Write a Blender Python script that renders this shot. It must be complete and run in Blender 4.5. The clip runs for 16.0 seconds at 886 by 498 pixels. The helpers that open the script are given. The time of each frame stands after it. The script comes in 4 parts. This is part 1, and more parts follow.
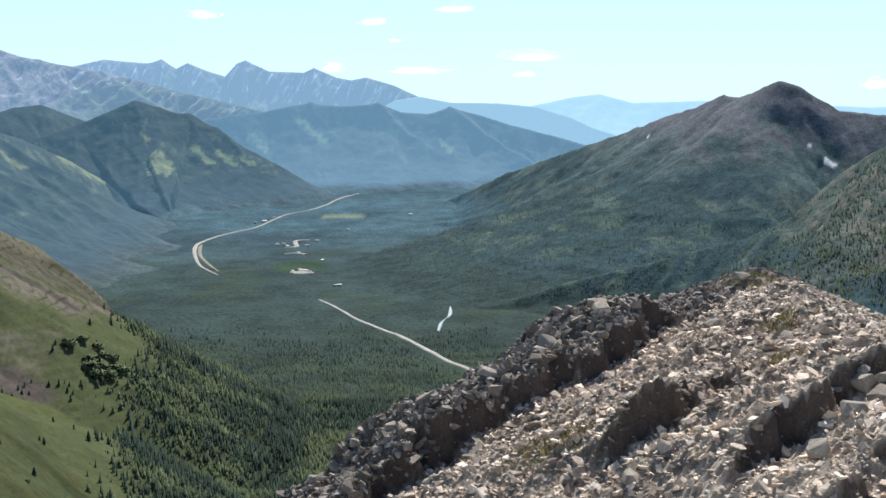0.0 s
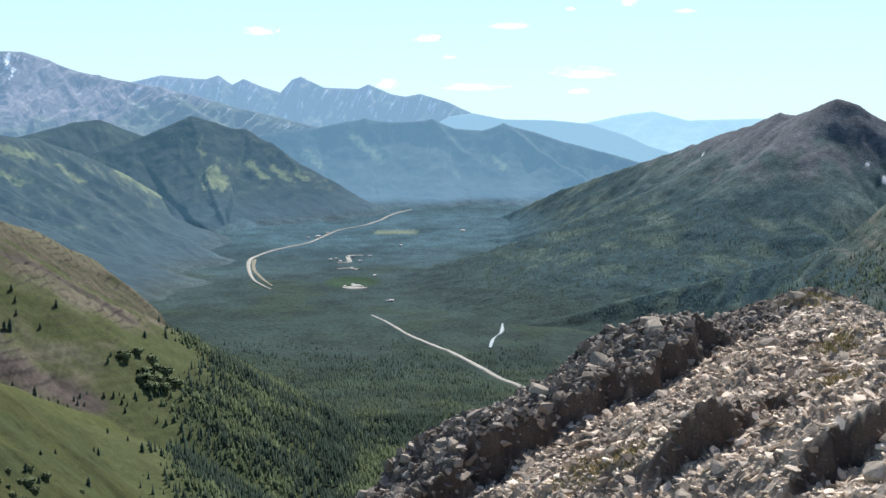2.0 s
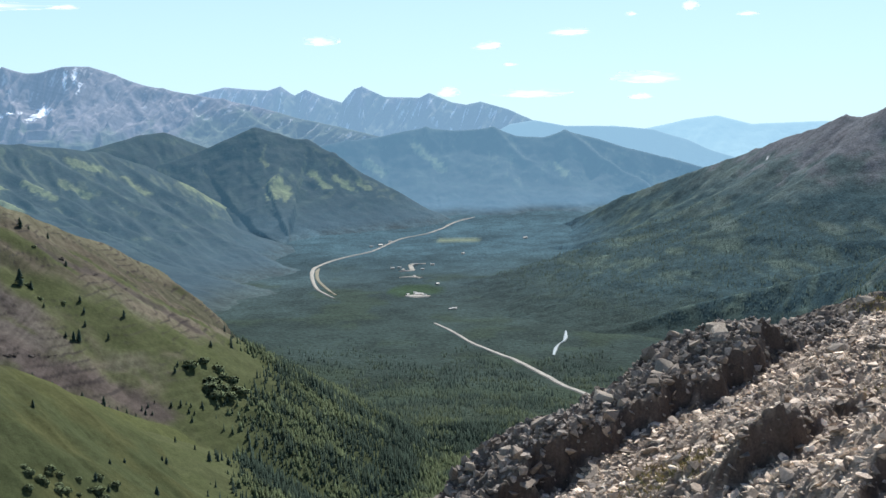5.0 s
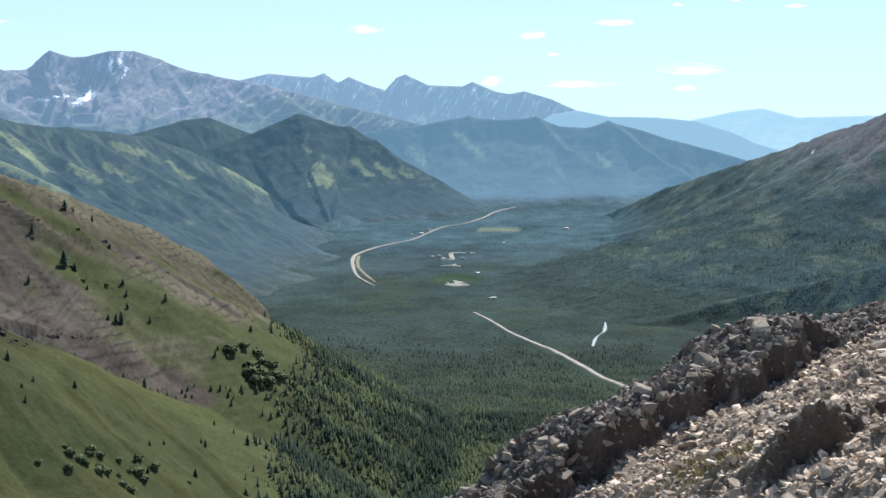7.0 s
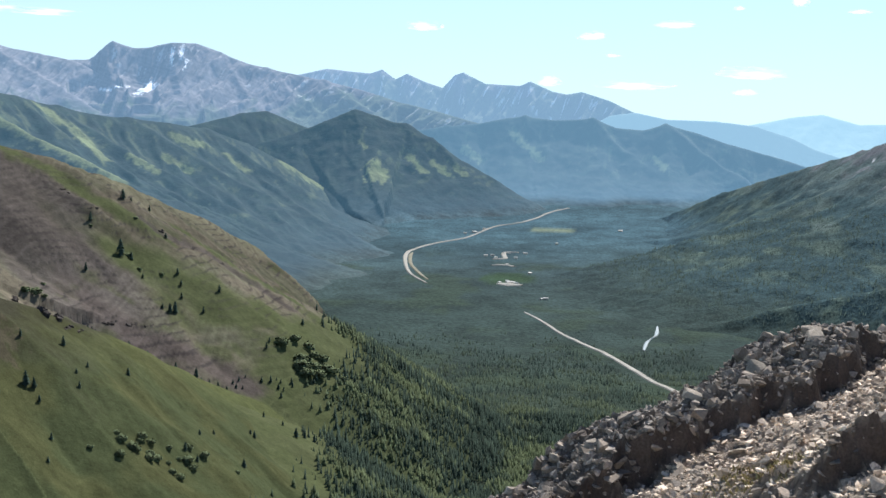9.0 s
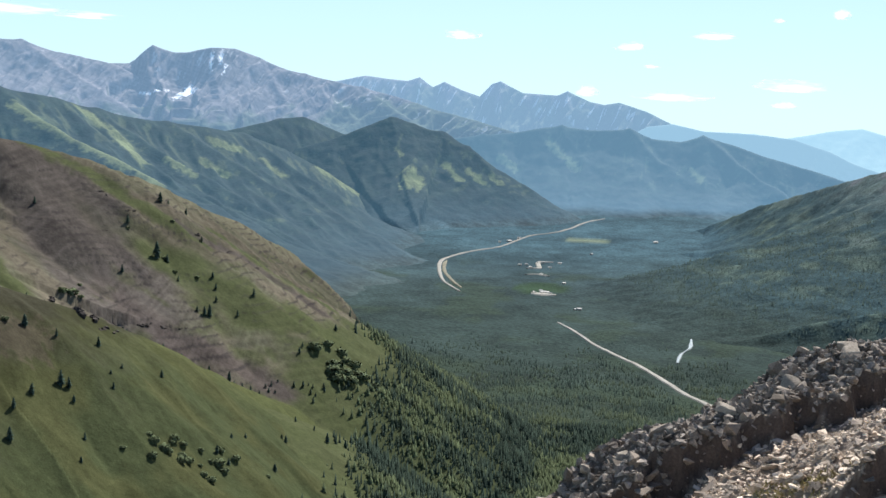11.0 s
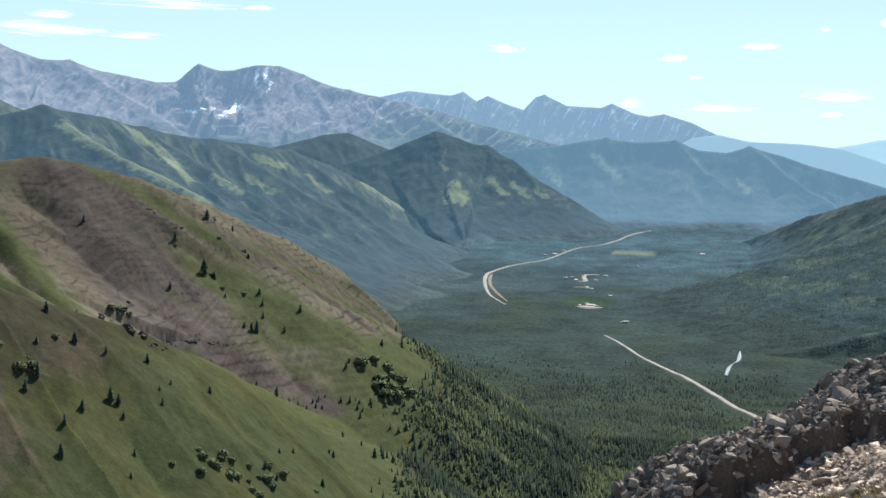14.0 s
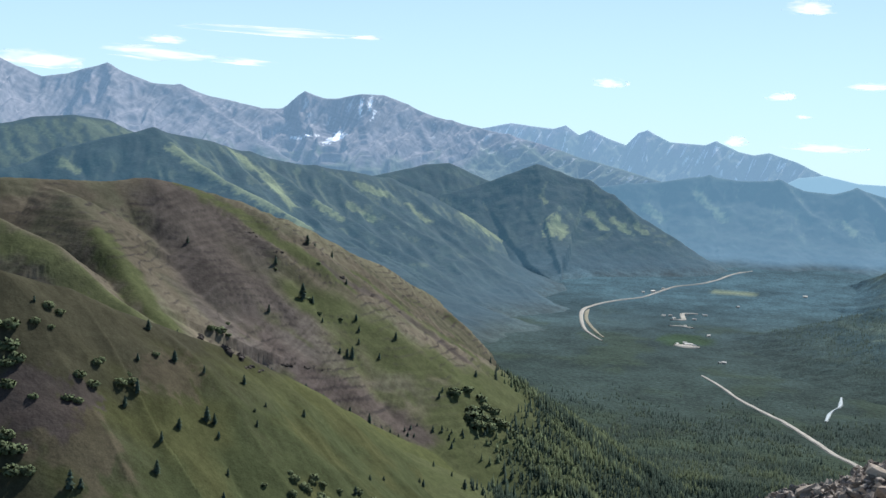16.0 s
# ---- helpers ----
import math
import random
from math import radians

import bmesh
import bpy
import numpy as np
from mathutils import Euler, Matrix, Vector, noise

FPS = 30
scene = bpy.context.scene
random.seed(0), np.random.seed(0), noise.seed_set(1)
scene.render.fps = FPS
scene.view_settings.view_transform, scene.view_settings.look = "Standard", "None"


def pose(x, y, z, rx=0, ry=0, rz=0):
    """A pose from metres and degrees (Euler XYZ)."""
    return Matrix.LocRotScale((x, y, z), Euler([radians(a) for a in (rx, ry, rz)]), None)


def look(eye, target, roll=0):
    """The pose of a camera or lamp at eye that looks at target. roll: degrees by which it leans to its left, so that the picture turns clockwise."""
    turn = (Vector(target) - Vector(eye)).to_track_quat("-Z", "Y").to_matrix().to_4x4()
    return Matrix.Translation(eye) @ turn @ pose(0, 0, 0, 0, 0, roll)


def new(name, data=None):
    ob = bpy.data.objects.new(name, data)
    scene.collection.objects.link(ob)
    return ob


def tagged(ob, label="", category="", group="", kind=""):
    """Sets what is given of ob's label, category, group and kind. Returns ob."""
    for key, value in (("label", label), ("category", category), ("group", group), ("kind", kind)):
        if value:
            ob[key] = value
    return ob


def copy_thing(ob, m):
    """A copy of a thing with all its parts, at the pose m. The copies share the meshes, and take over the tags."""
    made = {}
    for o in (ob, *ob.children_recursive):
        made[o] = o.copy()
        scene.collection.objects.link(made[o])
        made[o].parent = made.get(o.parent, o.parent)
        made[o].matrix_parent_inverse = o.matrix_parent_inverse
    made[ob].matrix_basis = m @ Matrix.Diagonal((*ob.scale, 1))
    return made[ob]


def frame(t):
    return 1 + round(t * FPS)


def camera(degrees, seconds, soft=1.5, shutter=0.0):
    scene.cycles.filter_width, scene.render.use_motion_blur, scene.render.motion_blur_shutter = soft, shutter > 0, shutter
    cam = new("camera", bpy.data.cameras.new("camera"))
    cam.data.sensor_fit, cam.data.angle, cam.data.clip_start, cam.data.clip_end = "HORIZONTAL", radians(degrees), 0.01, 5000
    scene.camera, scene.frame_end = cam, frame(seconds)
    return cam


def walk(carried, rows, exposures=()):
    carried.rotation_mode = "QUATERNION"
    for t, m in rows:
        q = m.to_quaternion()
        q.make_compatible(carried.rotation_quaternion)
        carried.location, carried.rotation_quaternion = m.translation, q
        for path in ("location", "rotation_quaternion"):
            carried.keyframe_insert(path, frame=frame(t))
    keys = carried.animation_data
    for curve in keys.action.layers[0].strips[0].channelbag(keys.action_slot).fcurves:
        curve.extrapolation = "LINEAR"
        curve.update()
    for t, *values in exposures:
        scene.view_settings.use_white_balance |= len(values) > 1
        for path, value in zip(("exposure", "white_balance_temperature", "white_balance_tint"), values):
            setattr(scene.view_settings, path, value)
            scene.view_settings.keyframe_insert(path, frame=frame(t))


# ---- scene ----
# The eye is the origin of the plan: x to the right of the first view, y ahead, z up, in metres.
cam = camera(38.46, 16.0)
ROWS = [  # seconds, yaw, pitch, roll
    (0, -0.0, -6.57, 0.0), (0.5, 0.64, -6.43, 0.39), (1, 1.77, -6.23, 0.01), (1.5, 2.22, -6.01, 0.55), (2, 2.38, -5.84, -0.25),
    (2.5, 2.76, -5.93, -0.51), (3, 3.25, -5.71, 0.34), (3.5, 3.27, -5.43, -0.27), (4, 3.94, -5.38, 0.18), (6.5, 6.59, -5.87, -0.06),
    (7, 7.04, -5.97, -0.18), (7.5, 7.45, -6.06, -0.45), (8, 8.03, -6.04, -1.09), (8.5, 8.76, -5.97, -1.09), (9, 9.44, -6.08, -1.54),
    (11.5, 11.39, -5.54, -2.12), (12, 11.72, -5.31, -1.55), (12.5, 10.65, -5.23, -0.56), (13, 10.56, -5.55, -0.76), (13.5, 11.46, -5.54, -1.1),
    (14, 13.08, -5.2, -1.63), (14.5, 14.48, -4.85, -2.67), (15, 15.63, -4.45, -3.27), (15.5, 16.68, -4.21, -3.22), (16, 17.55, -3.97, -3.23),
]
walk(cam, [(t, pose(0, 0, 0, 0, 0, yaw) @ pose(0, 0, 0, 90 + pitch, 0, 0) @ pose(0, 0, 0, 0, 0, -roll)) for t, yaw, pitch, roll in ROWS],
     exposures=[(0.0, 0.34, 6230, 10), (2.0, 0.34, 6230, 10), (3.0, 0.26, 6230, 10), (4.0, 0.22, 6230, 10), (6.5, 0.26, 6230, 10), (7.5, 0.3, 6230, 10), (9.0, 0.31, 6260, 10), (12.5, 0.29, 6460, 10), (14.0, 0.27, 6440, 10), (15.5, 0.2, 6260, 10), (16.0, 0.18, 6240, 10)])

# ---- light ----
SUN_AZ, SUN_EL = radians(10), radians(46)
world = bpy.data.worlds.new("sky")
scene.world = world
world.use_nodes = True
wn = world.node_tree.nodes
sky = wn.new("ShaderNodeTexSky")
sky.sky_type, sky.sun_disc = "NISHITA", False
sky.sun_elevation, sky.sun_rotation = SUN_EL, SUN_AZ
sky.altitude, sky.air_density, sky.dust_density, sky.ozone_density = 1500, 1.0, 0.6, 1.0
veil = wn.new("ShaderNodeMix")  # bright summer haze, thickest towards the horizon all round
veil.data_type = "RGBA"
veil.inputs[7].default_value = (7.3, 10.9, 12.7, 1)
up, rise = wn.new("ShaderNodeSeparateXYZ"), wn.new("ShaderNodeMapRange")
world.node_tree.links.new(wn.new("ShaderNodeTexCoord").outputs["Generated"], up.inputs[0])
world.node_tree.links.new(up.outputs["Z"], rise.inputs["Value"])
rise.interpolation_type = "SMOOTHSTEP"
for key, value in (("From Min", -0.05), ("From Max", 0.42), ("To Min", 0.82), ("To Max", 0.0)):
    rise.inputs[key].default_value = value
world.node_tree.links.new(rise.outputs[0], veil.inputs["Factor"])
wn["Background"].inputs["Strength"].default_value = 0.08
world.node_tree.links.new(sky.outputs["Color"], veil.inputs[6])
world.node_tree.links.new(veil.outputs[2], wn["Background"].inputs["Color"])
sun = new("sun", bpy.data.lights.new("sun", "SUN"))
sun.data.energy, sun.data.angle, sun.data.color = 5.0, radians(0.55), (1.0, 0.93, 0.84)
sun_dir = Vector((math.sin(SUN_AZ) * math.cos(SUN_EL), math.cos(SUN_AZ) * math.cos(SUN_EL), math.sin(SUN_EL)))
sun.matrix_world = look(sun_dir * 300, (0, 0, 0))


# ---- noise and mesh tools ----
def lattice(ix, iy, seed):
    h = (ix.astype(np.int64) * 374761393 + iy.astype(np.int64) * 668265263 + seed * 1274126177) & 0xFFFFFFFF
    h = ((h ^ (h >> 13)) * 1274126177) & 0xFFFFFFFF
    return ((h ^ (h >> 16)) & 0xFFFF) / 65535.0


def grain(x, y, seed=0):
    """Smooth noise from -1 to 1."""
    x, y = np.asarray(x, float), np.asarray(y, float)
    ix, iy = np.floor(x), np.floor(y)
    fx, fy = x - ix, y - iy
    total = 0
    for dx in (0, 1):
        for dy in (0, 1):
            a = lattice(ix + dx, iy + dy, seed) * 6.28318
            wx = fx if dx else 1 - fx
            wy = fy if dy else 1 - fy
            wx, wy = wx * wx * wx * (wx * (wx * 6 - 15) + 10), wy * wy * wy * (wy * (wy * 6 - 15) + 10)
            total = total + wx * wy * (np.cos(a) * (fx - dx) + np.sin(a) * (fy - dy))
    return total * 1.5


def fbm(x, y, octaves=4, seed=0, gain=0.5):
    return sum(gain ** k * grain(x * 2 ** k, y * 2 ** k, seed + k) for k in range(octaves))


def ridged(x, y, octaves=3, seed=0):
    return sum(0.5 ** k * (1 - 2 * np.abs(grain(x * 2 ** k, y * 2 ** k, seed + k))) for k in range(octaves))


def step(a, b, x):
    s = np.clip((np.asarray(x, float) - a) / (b - a), 0, 1)
    return s * s * (3 - 2 * s)


def lerp(c1, c2, w):
    w = np.clip(np.asarray(w, float), 0, 1)[..., None]
    return np.asarray(c1) * (1 - w) + np.asarray(c2) * w


def crest(X, Y, line):
    """Distance to a crest line of (x, y, z) points, the crest's height there, the length along it and the side."""
    best, height, along, side, run = np.full(X.shape, 1e9), np.zeros(X.shape), np.zeros(X.shape), np.zeros(X.shape), 0.0
    for a, b in zip(line, line[1:]):
        ex, ey = b[0] - a[0], b[1] - a[1]
        n = math.hypot(ex, ey)
        s = np.clip(((X - a[0]) * ex + (Y - a[1]) * ey) / (n * n), 0, 1)
        d = np.hypot(X - a[0] - s * ex, Y - a[1] - s * ey)
        near = d < best
        best = np.where(near, d, best)
        height = np.where(near, a[2] + s * (b[2] - a[2]), height)
        along = np.where(near, run + s * n, along)
        side = np.where(near, np.clip((ex * (Y - a[1]) - ey * (X - a[0])) / (n * np.maximum(d, 0.01)), -1, 1), side)
        run += n
    return best, height, along, side


def mesh_from(name, verts, faces, material, colours=None, smooth=False):
    verts, faces = np.asarray(verts, np.float32), np.asarray(faces, np.int32)
    me = bpy.data.meshes.new(name)
    k = faces.shape[1]
    me.vertices.add(len(verts)), me.loops.add(faces.size), me.polygons.add(len(faces))
    me.vertices.foreach_set("co", verts.ravel())
    me.loops.foreach_set("vertex_index", faces.ravel())
    me.polygons.foreach_set("loop_start", np.arange(0, faces.size, k, dtype=np.int32))
    me.polygons.foreach_set("loop_total", np.full(len(faces), k, np.int32))
    me.polygons.foreach_set("use_smooth", np.full(len(faces), smooth))
    if colours is not None:
        layer = me.color_attributes.new("cover", "FLOAT_COLOR", "POINT")
        layer.data.foreach_set("color", (colours if colours.shape[1] == 4 else np.hstack([colours, np.ones((len(colours), 1))])).astype(np.float32).ravel())
    me.update(calc_edges=True)
    me.materials.append(material)
    return me


def sheet(name, X, Y, Z, cover, material, keep=None, smooth=True):
    """A relief over a grid of plan points; keep: the vertices that are needed."""
    n, m = X.shape
    idx = np.arange(n * m).reshape(n, m)
    faces = np.stack([idx[:-1, :-1], idx[:-1, 1:], idx[1:, 1:], idx[1:, :-1]], -1).reshape(-1, 4)
    verts, cols = np.stack([X, Y, Z], -1).reshape(-1, 3), np.clip(cover, 0.004, 1.0).reshape(-1, cover.shape[-1])
    if keep is not None:
        faces = faces[keep.ravel()[faces].any(1)]
        used = np.unique(faces)
        remap = np.zeros(n * m, np.int32)
        remap[used] = np.arange(len(used))
        verts, cols, faces = verts[used], cols[used], remap[faces]
    a, b, c = verts[faces[0][0]], verts[faces[0][1]], verts[faces[0][2]]
    if np.cross(b - a, c - a)[2] < 0:
        faces = faces[:, ::-1]
    return new(name, mesh_from(name, verts, faces, material, cols, smooth))


def fan(az0, az1, n, dists):
    """A grid of plan points: bearings in degrees, clockwise from straight ahead, by distances."""
    A, D = np.meshgrid(np.radians(np.linspace(az0, az1, n)), np.asarray(dists, float))
    return D * np.sin(A), D * np.cos(A)


def part(name, bm, material, parent, label=""):
    me = bpy.data.meshes.new(name)
    bm.to_mesh(me)
    bm.free()
    me.materials.append(material)
    ob = new(name, me)
    ob.parent = parent
    return tagged(ob, label)


# ---- materials ----
def shader(name, colour=(0.5, 0.5, 0.5), cover=False, grains=((1.0, 0.3),), bump=0.0, bump_scale=1.0, rough=0.95, gloss=0.15,
           glow=None, metal=0.0, island=0.0, rnd=0.0, tint=None, sheen=0.0):
    """Colour or the mesh's own cover, varied by noise of (size in metres, strength), with relief."""
    m = bpy.data.materials.new(name)
    m.use_nodes = True
    nodes, links = m.node_tree.nodes, m.node_tree.links
    b = nodes["Principled BSDF"]
    b.inputs["Roughness"].default_value, b.inputs["Specular IOR Level"].default_value = rough, gloss
    b.inputs["Metallic"].default_value = metal
    place = nodes.new("ShaderNodeNewGeometry").outputs["Position"]
    if cover:
        at = nodes.new("ShaderNodeAttribute")
        at.attribute_name = "cover"
        out = at.outputs["Color"]
    else:
        rgb = nodes.new("ShaderNodeRGB")
        rgb.outputs[0].default_value = (*colour, 1)
        out = rgb.outputs[0]

    def vary(out, source, low, high):
        mr = nodes.new("ShaderNodeMapRange")
        mr.inputs["To Min"].default_value, mr.inputs["To Max"].default_value = low, high
        links.new(source, mr.inputs["Value"])
        mix = nodes.new("ShaderNodeMix")
        mix.data_type, mix.blend_type = "RGBA", "MULTIPLY"
        mix.inputs["Factor"].default_value = 1
        links.new(out, mix.inputs[6])
        links.new(mr.outputs[0], mix.inputs[7])
        return mix.outputs[2], mr

    for size, strength, *strata in grains:
        tex = nodes.new("ShaderNodeTexNoise")
        tex.inputs["Scale"].default_value, tex.inputs["Detail"].default_value = 1 / size, 4
        source = place
        if strata:
            dip, apart, join = nodes.new("ShaderNodeVectorMath"), nodes.new("ShaderNodeSeparateXYZ"), nodes.new("ShaderNodeCombineXYZ")
            dip.operation = "DOT_PRODUCT"
            dip.inputs[1].default_value = (0.3 * strata[0], 0.17 * strata[0], strata[0])
            links.new(place, dip.inputs[0])
            links.new(place, apart.inputs[0])
            links.new(apart.outputs["X"], join.inputs["X"])
            links.new(apart.outputs["Y"], join.inputs["Y"])
            links.new(dip.outputs["Value"], join.inputs["Z"])
            source = join.outputs[0]
        links.new(source, tex.inputs["Vector"])
        out, mr = vary(out, tex.outputs["Fac"], 1 - strength, 1 + strength)
        mr.inputs["From Min"].default_value, mr.inputs["From Max"].default_value = 0.3, 0.7
    if island:
        out, _ = vary(out, nodes.new("ShaderNodeNewGeometry").outputs["Random Per Island"], 1 - island, 1 + island)
    if rnd:
        out, _ = vary(out, nodes.new("ShaderNodeObjectInfo").outputs["Random"], 1 - rnd, 1 + rnd)
    links.new(out, b.inputs["Base Color"])
    if sheen:
        b.inputs["Sheen Weight"].default_value, b.inputs["Sheen Roughness"].default_value = sheen, 0.6
        b.inputs["Sheen Tint"].default_value = (*(tint or (1, 1, 1)), 1)
    if bump:
        tex = nodes.new("ShaderNodeTexNoise")
        tex.inputs["Scale"].default_value, tex.inputs["Detail"].default_value = 1 / bump_scale, 6
        links.new(place, tex.inputs["Vector"])
        bm = nodes.new("ShaderNodeBump")
        bm.inputs["Strength"].default_value, bm.inputs["Distance"].default_value = 1.0, bump
        links.new(tex.outputs["Fac"], bm.inputs["Height"])
        links.new(bm.outputs[0], b.inputs["Normal"])
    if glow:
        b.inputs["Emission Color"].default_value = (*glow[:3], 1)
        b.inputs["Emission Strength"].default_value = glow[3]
        if cover:  # emitted haze is thinner where a range runs out into the valley
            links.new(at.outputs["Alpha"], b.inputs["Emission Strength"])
    return m


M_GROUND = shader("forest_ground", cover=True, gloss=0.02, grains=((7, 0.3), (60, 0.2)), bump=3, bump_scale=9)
M_HILL = shader("grass_and_scree", cover=True, gloss=0.02, grains=((0.9, 0.16), (4, 0.14), (18, 0.12)), bump=0.35, bump_scale=2.2)
M_MOUNT = shader("wooded_rock", cover=True, gloss=0.02, grains=((3.5, 0.3), (14, 0.22), (80, 0.16)), bump=1.3, bump_scale=6)
M_TREE = shader("conifer_needles", cover=True, gloss=0.02, grains=((1.5, 0.3),), island=0.28, rough=0.8)
M_ROCK = shader("weathered_limestone", cover=True, grains=((0.06, 0.25), (0.7, 0.25), (4, 0.15)), bump=0.03, bump_scale=0.08, rough=0.9)
M_STONE = shader("loose_limestone", (0.64, 0.54, 0.44), grains=((0.05, 0.22), (0.5, 0.2)), bump=0.02, bump_scale=0.05, rough=0.88, island=0.68)
# Darker copy of the loose limestone: greyer rim blocks with shade painted in.
M_STONE_RIM = shader("shade_dark_limestone", (0.27, 0.24, 0.21), grains=((0.05, 0.25), (0.4, 0.3)), bump=0.015, bump_scale=0.05, rough=0.9, island=0.5)
M_STONE_ONE = shader("single_limestone", (0.27, 0.23, 0.19), grains=((0.05, 0.22), (0.5, 0.2)), bump=0.015, bump_scale=0.05, rough=0.88, rnd=0.5)
M_ROAD = shader("pale_road", (0.4, 0.39, 0.35), grains=((4, 0.15), (30, 0.15)), bump=0.1, bump_scale=2)
M_VERGE = shader("gravel_verge", (0.26, 0.25, 0.19), grains=((5, 0.25), (30, 0.2)), bump=0.15, bump_scale=2)
M_WATER = shader("bright_water", (0.5, 0.55, 0.55), grains=((20, 0.1),), rough=0.25, gloss=0.6)
M_ROOF = shader("pale_roof", (0.42, 0.43, 0.43), grains=((2, 0.1),), rough=0.5)
M_WALL = shader("pale_wall", (0.55, 0.52, 0.46), grains=((1, 0.1),))
M_BARK = shader("bark", (0.09, 0.07, 0.055), grains=((0.3, 0.3),), bump=0.05, bump_scale=0.2)
M_BOULDER = shader("boulder_limestone", (0.34, 0.3, 0.25), grains=((0.06, 0.2), (0.4, 0.25)), bump=0.02, bump_scale=0.06, rough=0.9)
M_OUTCROP = shader("dark_outcrop", (0.075, 0.065, 0.06), grains=((1.5, 0.3), (6, 0.2)), bump=0.3, bump_scale=1.2)
M_TUFT = shader("mountain_grass", (0.34, 0.29, 0.14), grains=((0.3, 0.3),), island=0.4)
M_PANE = shader("window_pane", (0.03, 0.04, 0.05), grains=((3, 0.1),), rough=0.1, gloss=0.6)


def cloud_shader():
    m = bpy.data.materials.new("cloud")
    m.use_nodes = True
    nodes, links = m.node_tree.nodes, m.node_tree.links
    nodes.clear()
    tex = nodes.new("ShaderNodeTexCoord")
    flat = nodes.new("ShaderNodeVectorMath")
    flat.operation, flat.inputs[1].default_value = "MULTIPLY", (1, 0, 1)
    links.new(tex.outputs["Object"], flat.inputs[0])
    ln = nodes.new("ShaderNodeVectorMath")
    ln.operation = "LENGTH"
    links.new(flat.outputs[0], ln.inputs[0])
    puff, one, lot = nodes.new("ShaderNodeTexNoise"), nodes.new("ShaderNodeObjectInfo"), nodes.new("ShaderNodeMath")
    puff.noise_dimensions = "4D"
    puff.inputs["Scale"].default_value, puff.inputs["Detail"].default_value = 1.9, 6
    lot.operation, lot.inputs[1].default_value = "MULTIPLY", 60
    links.new(one.outputs["Random"], lot.inputs[0])
    links.new(lot.outputs[0], puff.inputs["W"])
    links.new(tex.outputs["Object"], puff.inputs["Vector"])
    add = nodes.new("ShaderNodeMath")
    add.operation, add.inputs[1].default_value = "MULTIPLY_ADD", 2.6
    links.new(puff.outputs["Fac"], add.inputs[0])
    links.new(ln.outputs["Value"], add.inputs[2])
    soft = nodes.new("ShaderNodeMapRange")
    soft.interpolation_type = "SMOOTHSTEP"
    for k, v in (("From Min", 1.15), ("From Max", 2.05), ("To Min", 0.85), ("To Max", 0.0)):
        soft.inputs[k].default_value = v
    links.new(add.outputs[0], soft.inputs["Value"])
    # Clouds emit white, in place of the sunlight they would scatter.
    glow, clear, mix, out = nodes.new("ShaderNodeEmission"), nodes.new("ShaderNodeBsdfTransparent"), nodes.new("ShaderNodeMixShader"), nodes.new("ShaderNodeOutputMaterial")
    glow.inputs["Color"].default_value, glow.inputs["Strength"].default_value = (1, 0.99, 0.97, 1), 1.05
    links.new(soft.outputs[0], mix.inputs[0])
    links.new(clear.outputs[0], mix.inputs[1])
    links.new(glow.outputs[0], mix.inputs[2])
    links.new(mix.outputs[0], out.inputs["Surface"])
    return m


M_CLOUD = cloud_shader()
# Past the valley lies the backdrop of distance: its ranges and floor emit a painted haze, the lit air before them.
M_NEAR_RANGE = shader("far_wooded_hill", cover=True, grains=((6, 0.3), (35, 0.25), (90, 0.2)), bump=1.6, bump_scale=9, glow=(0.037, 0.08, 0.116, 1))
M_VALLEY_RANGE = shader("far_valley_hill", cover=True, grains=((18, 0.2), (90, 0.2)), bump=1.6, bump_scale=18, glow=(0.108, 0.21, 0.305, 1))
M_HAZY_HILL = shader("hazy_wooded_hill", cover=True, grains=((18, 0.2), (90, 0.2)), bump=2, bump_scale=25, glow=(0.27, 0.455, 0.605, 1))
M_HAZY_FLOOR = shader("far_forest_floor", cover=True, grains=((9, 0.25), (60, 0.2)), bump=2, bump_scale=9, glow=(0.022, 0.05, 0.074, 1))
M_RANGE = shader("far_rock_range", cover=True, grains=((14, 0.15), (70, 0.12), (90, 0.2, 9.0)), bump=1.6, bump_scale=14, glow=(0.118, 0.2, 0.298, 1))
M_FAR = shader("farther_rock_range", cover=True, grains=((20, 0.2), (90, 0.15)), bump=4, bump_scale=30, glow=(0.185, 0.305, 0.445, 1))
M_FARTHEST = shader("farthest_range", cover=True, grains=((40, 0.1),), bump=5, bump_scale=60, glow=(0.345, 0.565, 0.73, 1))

SPRUCE, LEAFY = np.array((0.047, 0.071, 0.055)), np.array((0.12, 0.15, 0.076))
GRASS, DRY, SCREE, DARK_ROCK = np.array((0.064, 0.078, 0.037)), np.array((0.118, 0.106, 0.08)), np.array((0.12, 0.108, 0.098)), np.array((0.04, 0.036, 0.035))
GREY, SNOW = np.array((0.13, 0.13, 0.146)), np.array((0.85, 0.87, 0.9))

# ---- plan of the land ----
ROAD_BEND = [(-433, 2419), (-498, 2572), (-566, 2877), (-567, 3021), (-499, 3179), (-472, 3260), (-425, 3474), (-359, 3594), (-313, 3813), (-263, 3955)]
ROAD_NEAR = [(-208, 2110), (-123, 1900), (-50, 1739), (15, 1568), (75, 1443), (220, 1250)]
POND = [(-7, 1806), (-2, 1890), (10, 1952), (12, 2028)]
REAR_HILL = [(-900, 700, -40), (-660, 880, -34), (-611, 968, -34), (-587, 989, -29), (-560, 1027, -38), (-538, 1062, -48), (-528, 1116, -63), (-523, 1185, -77), (-511, 1250, -99), (-486, 1324, -123), (-459, 1386, -151), (-422, 1429, -191), (-392, 1453, -225), (-371, 1464, -269), (-351, 1469, -323)]
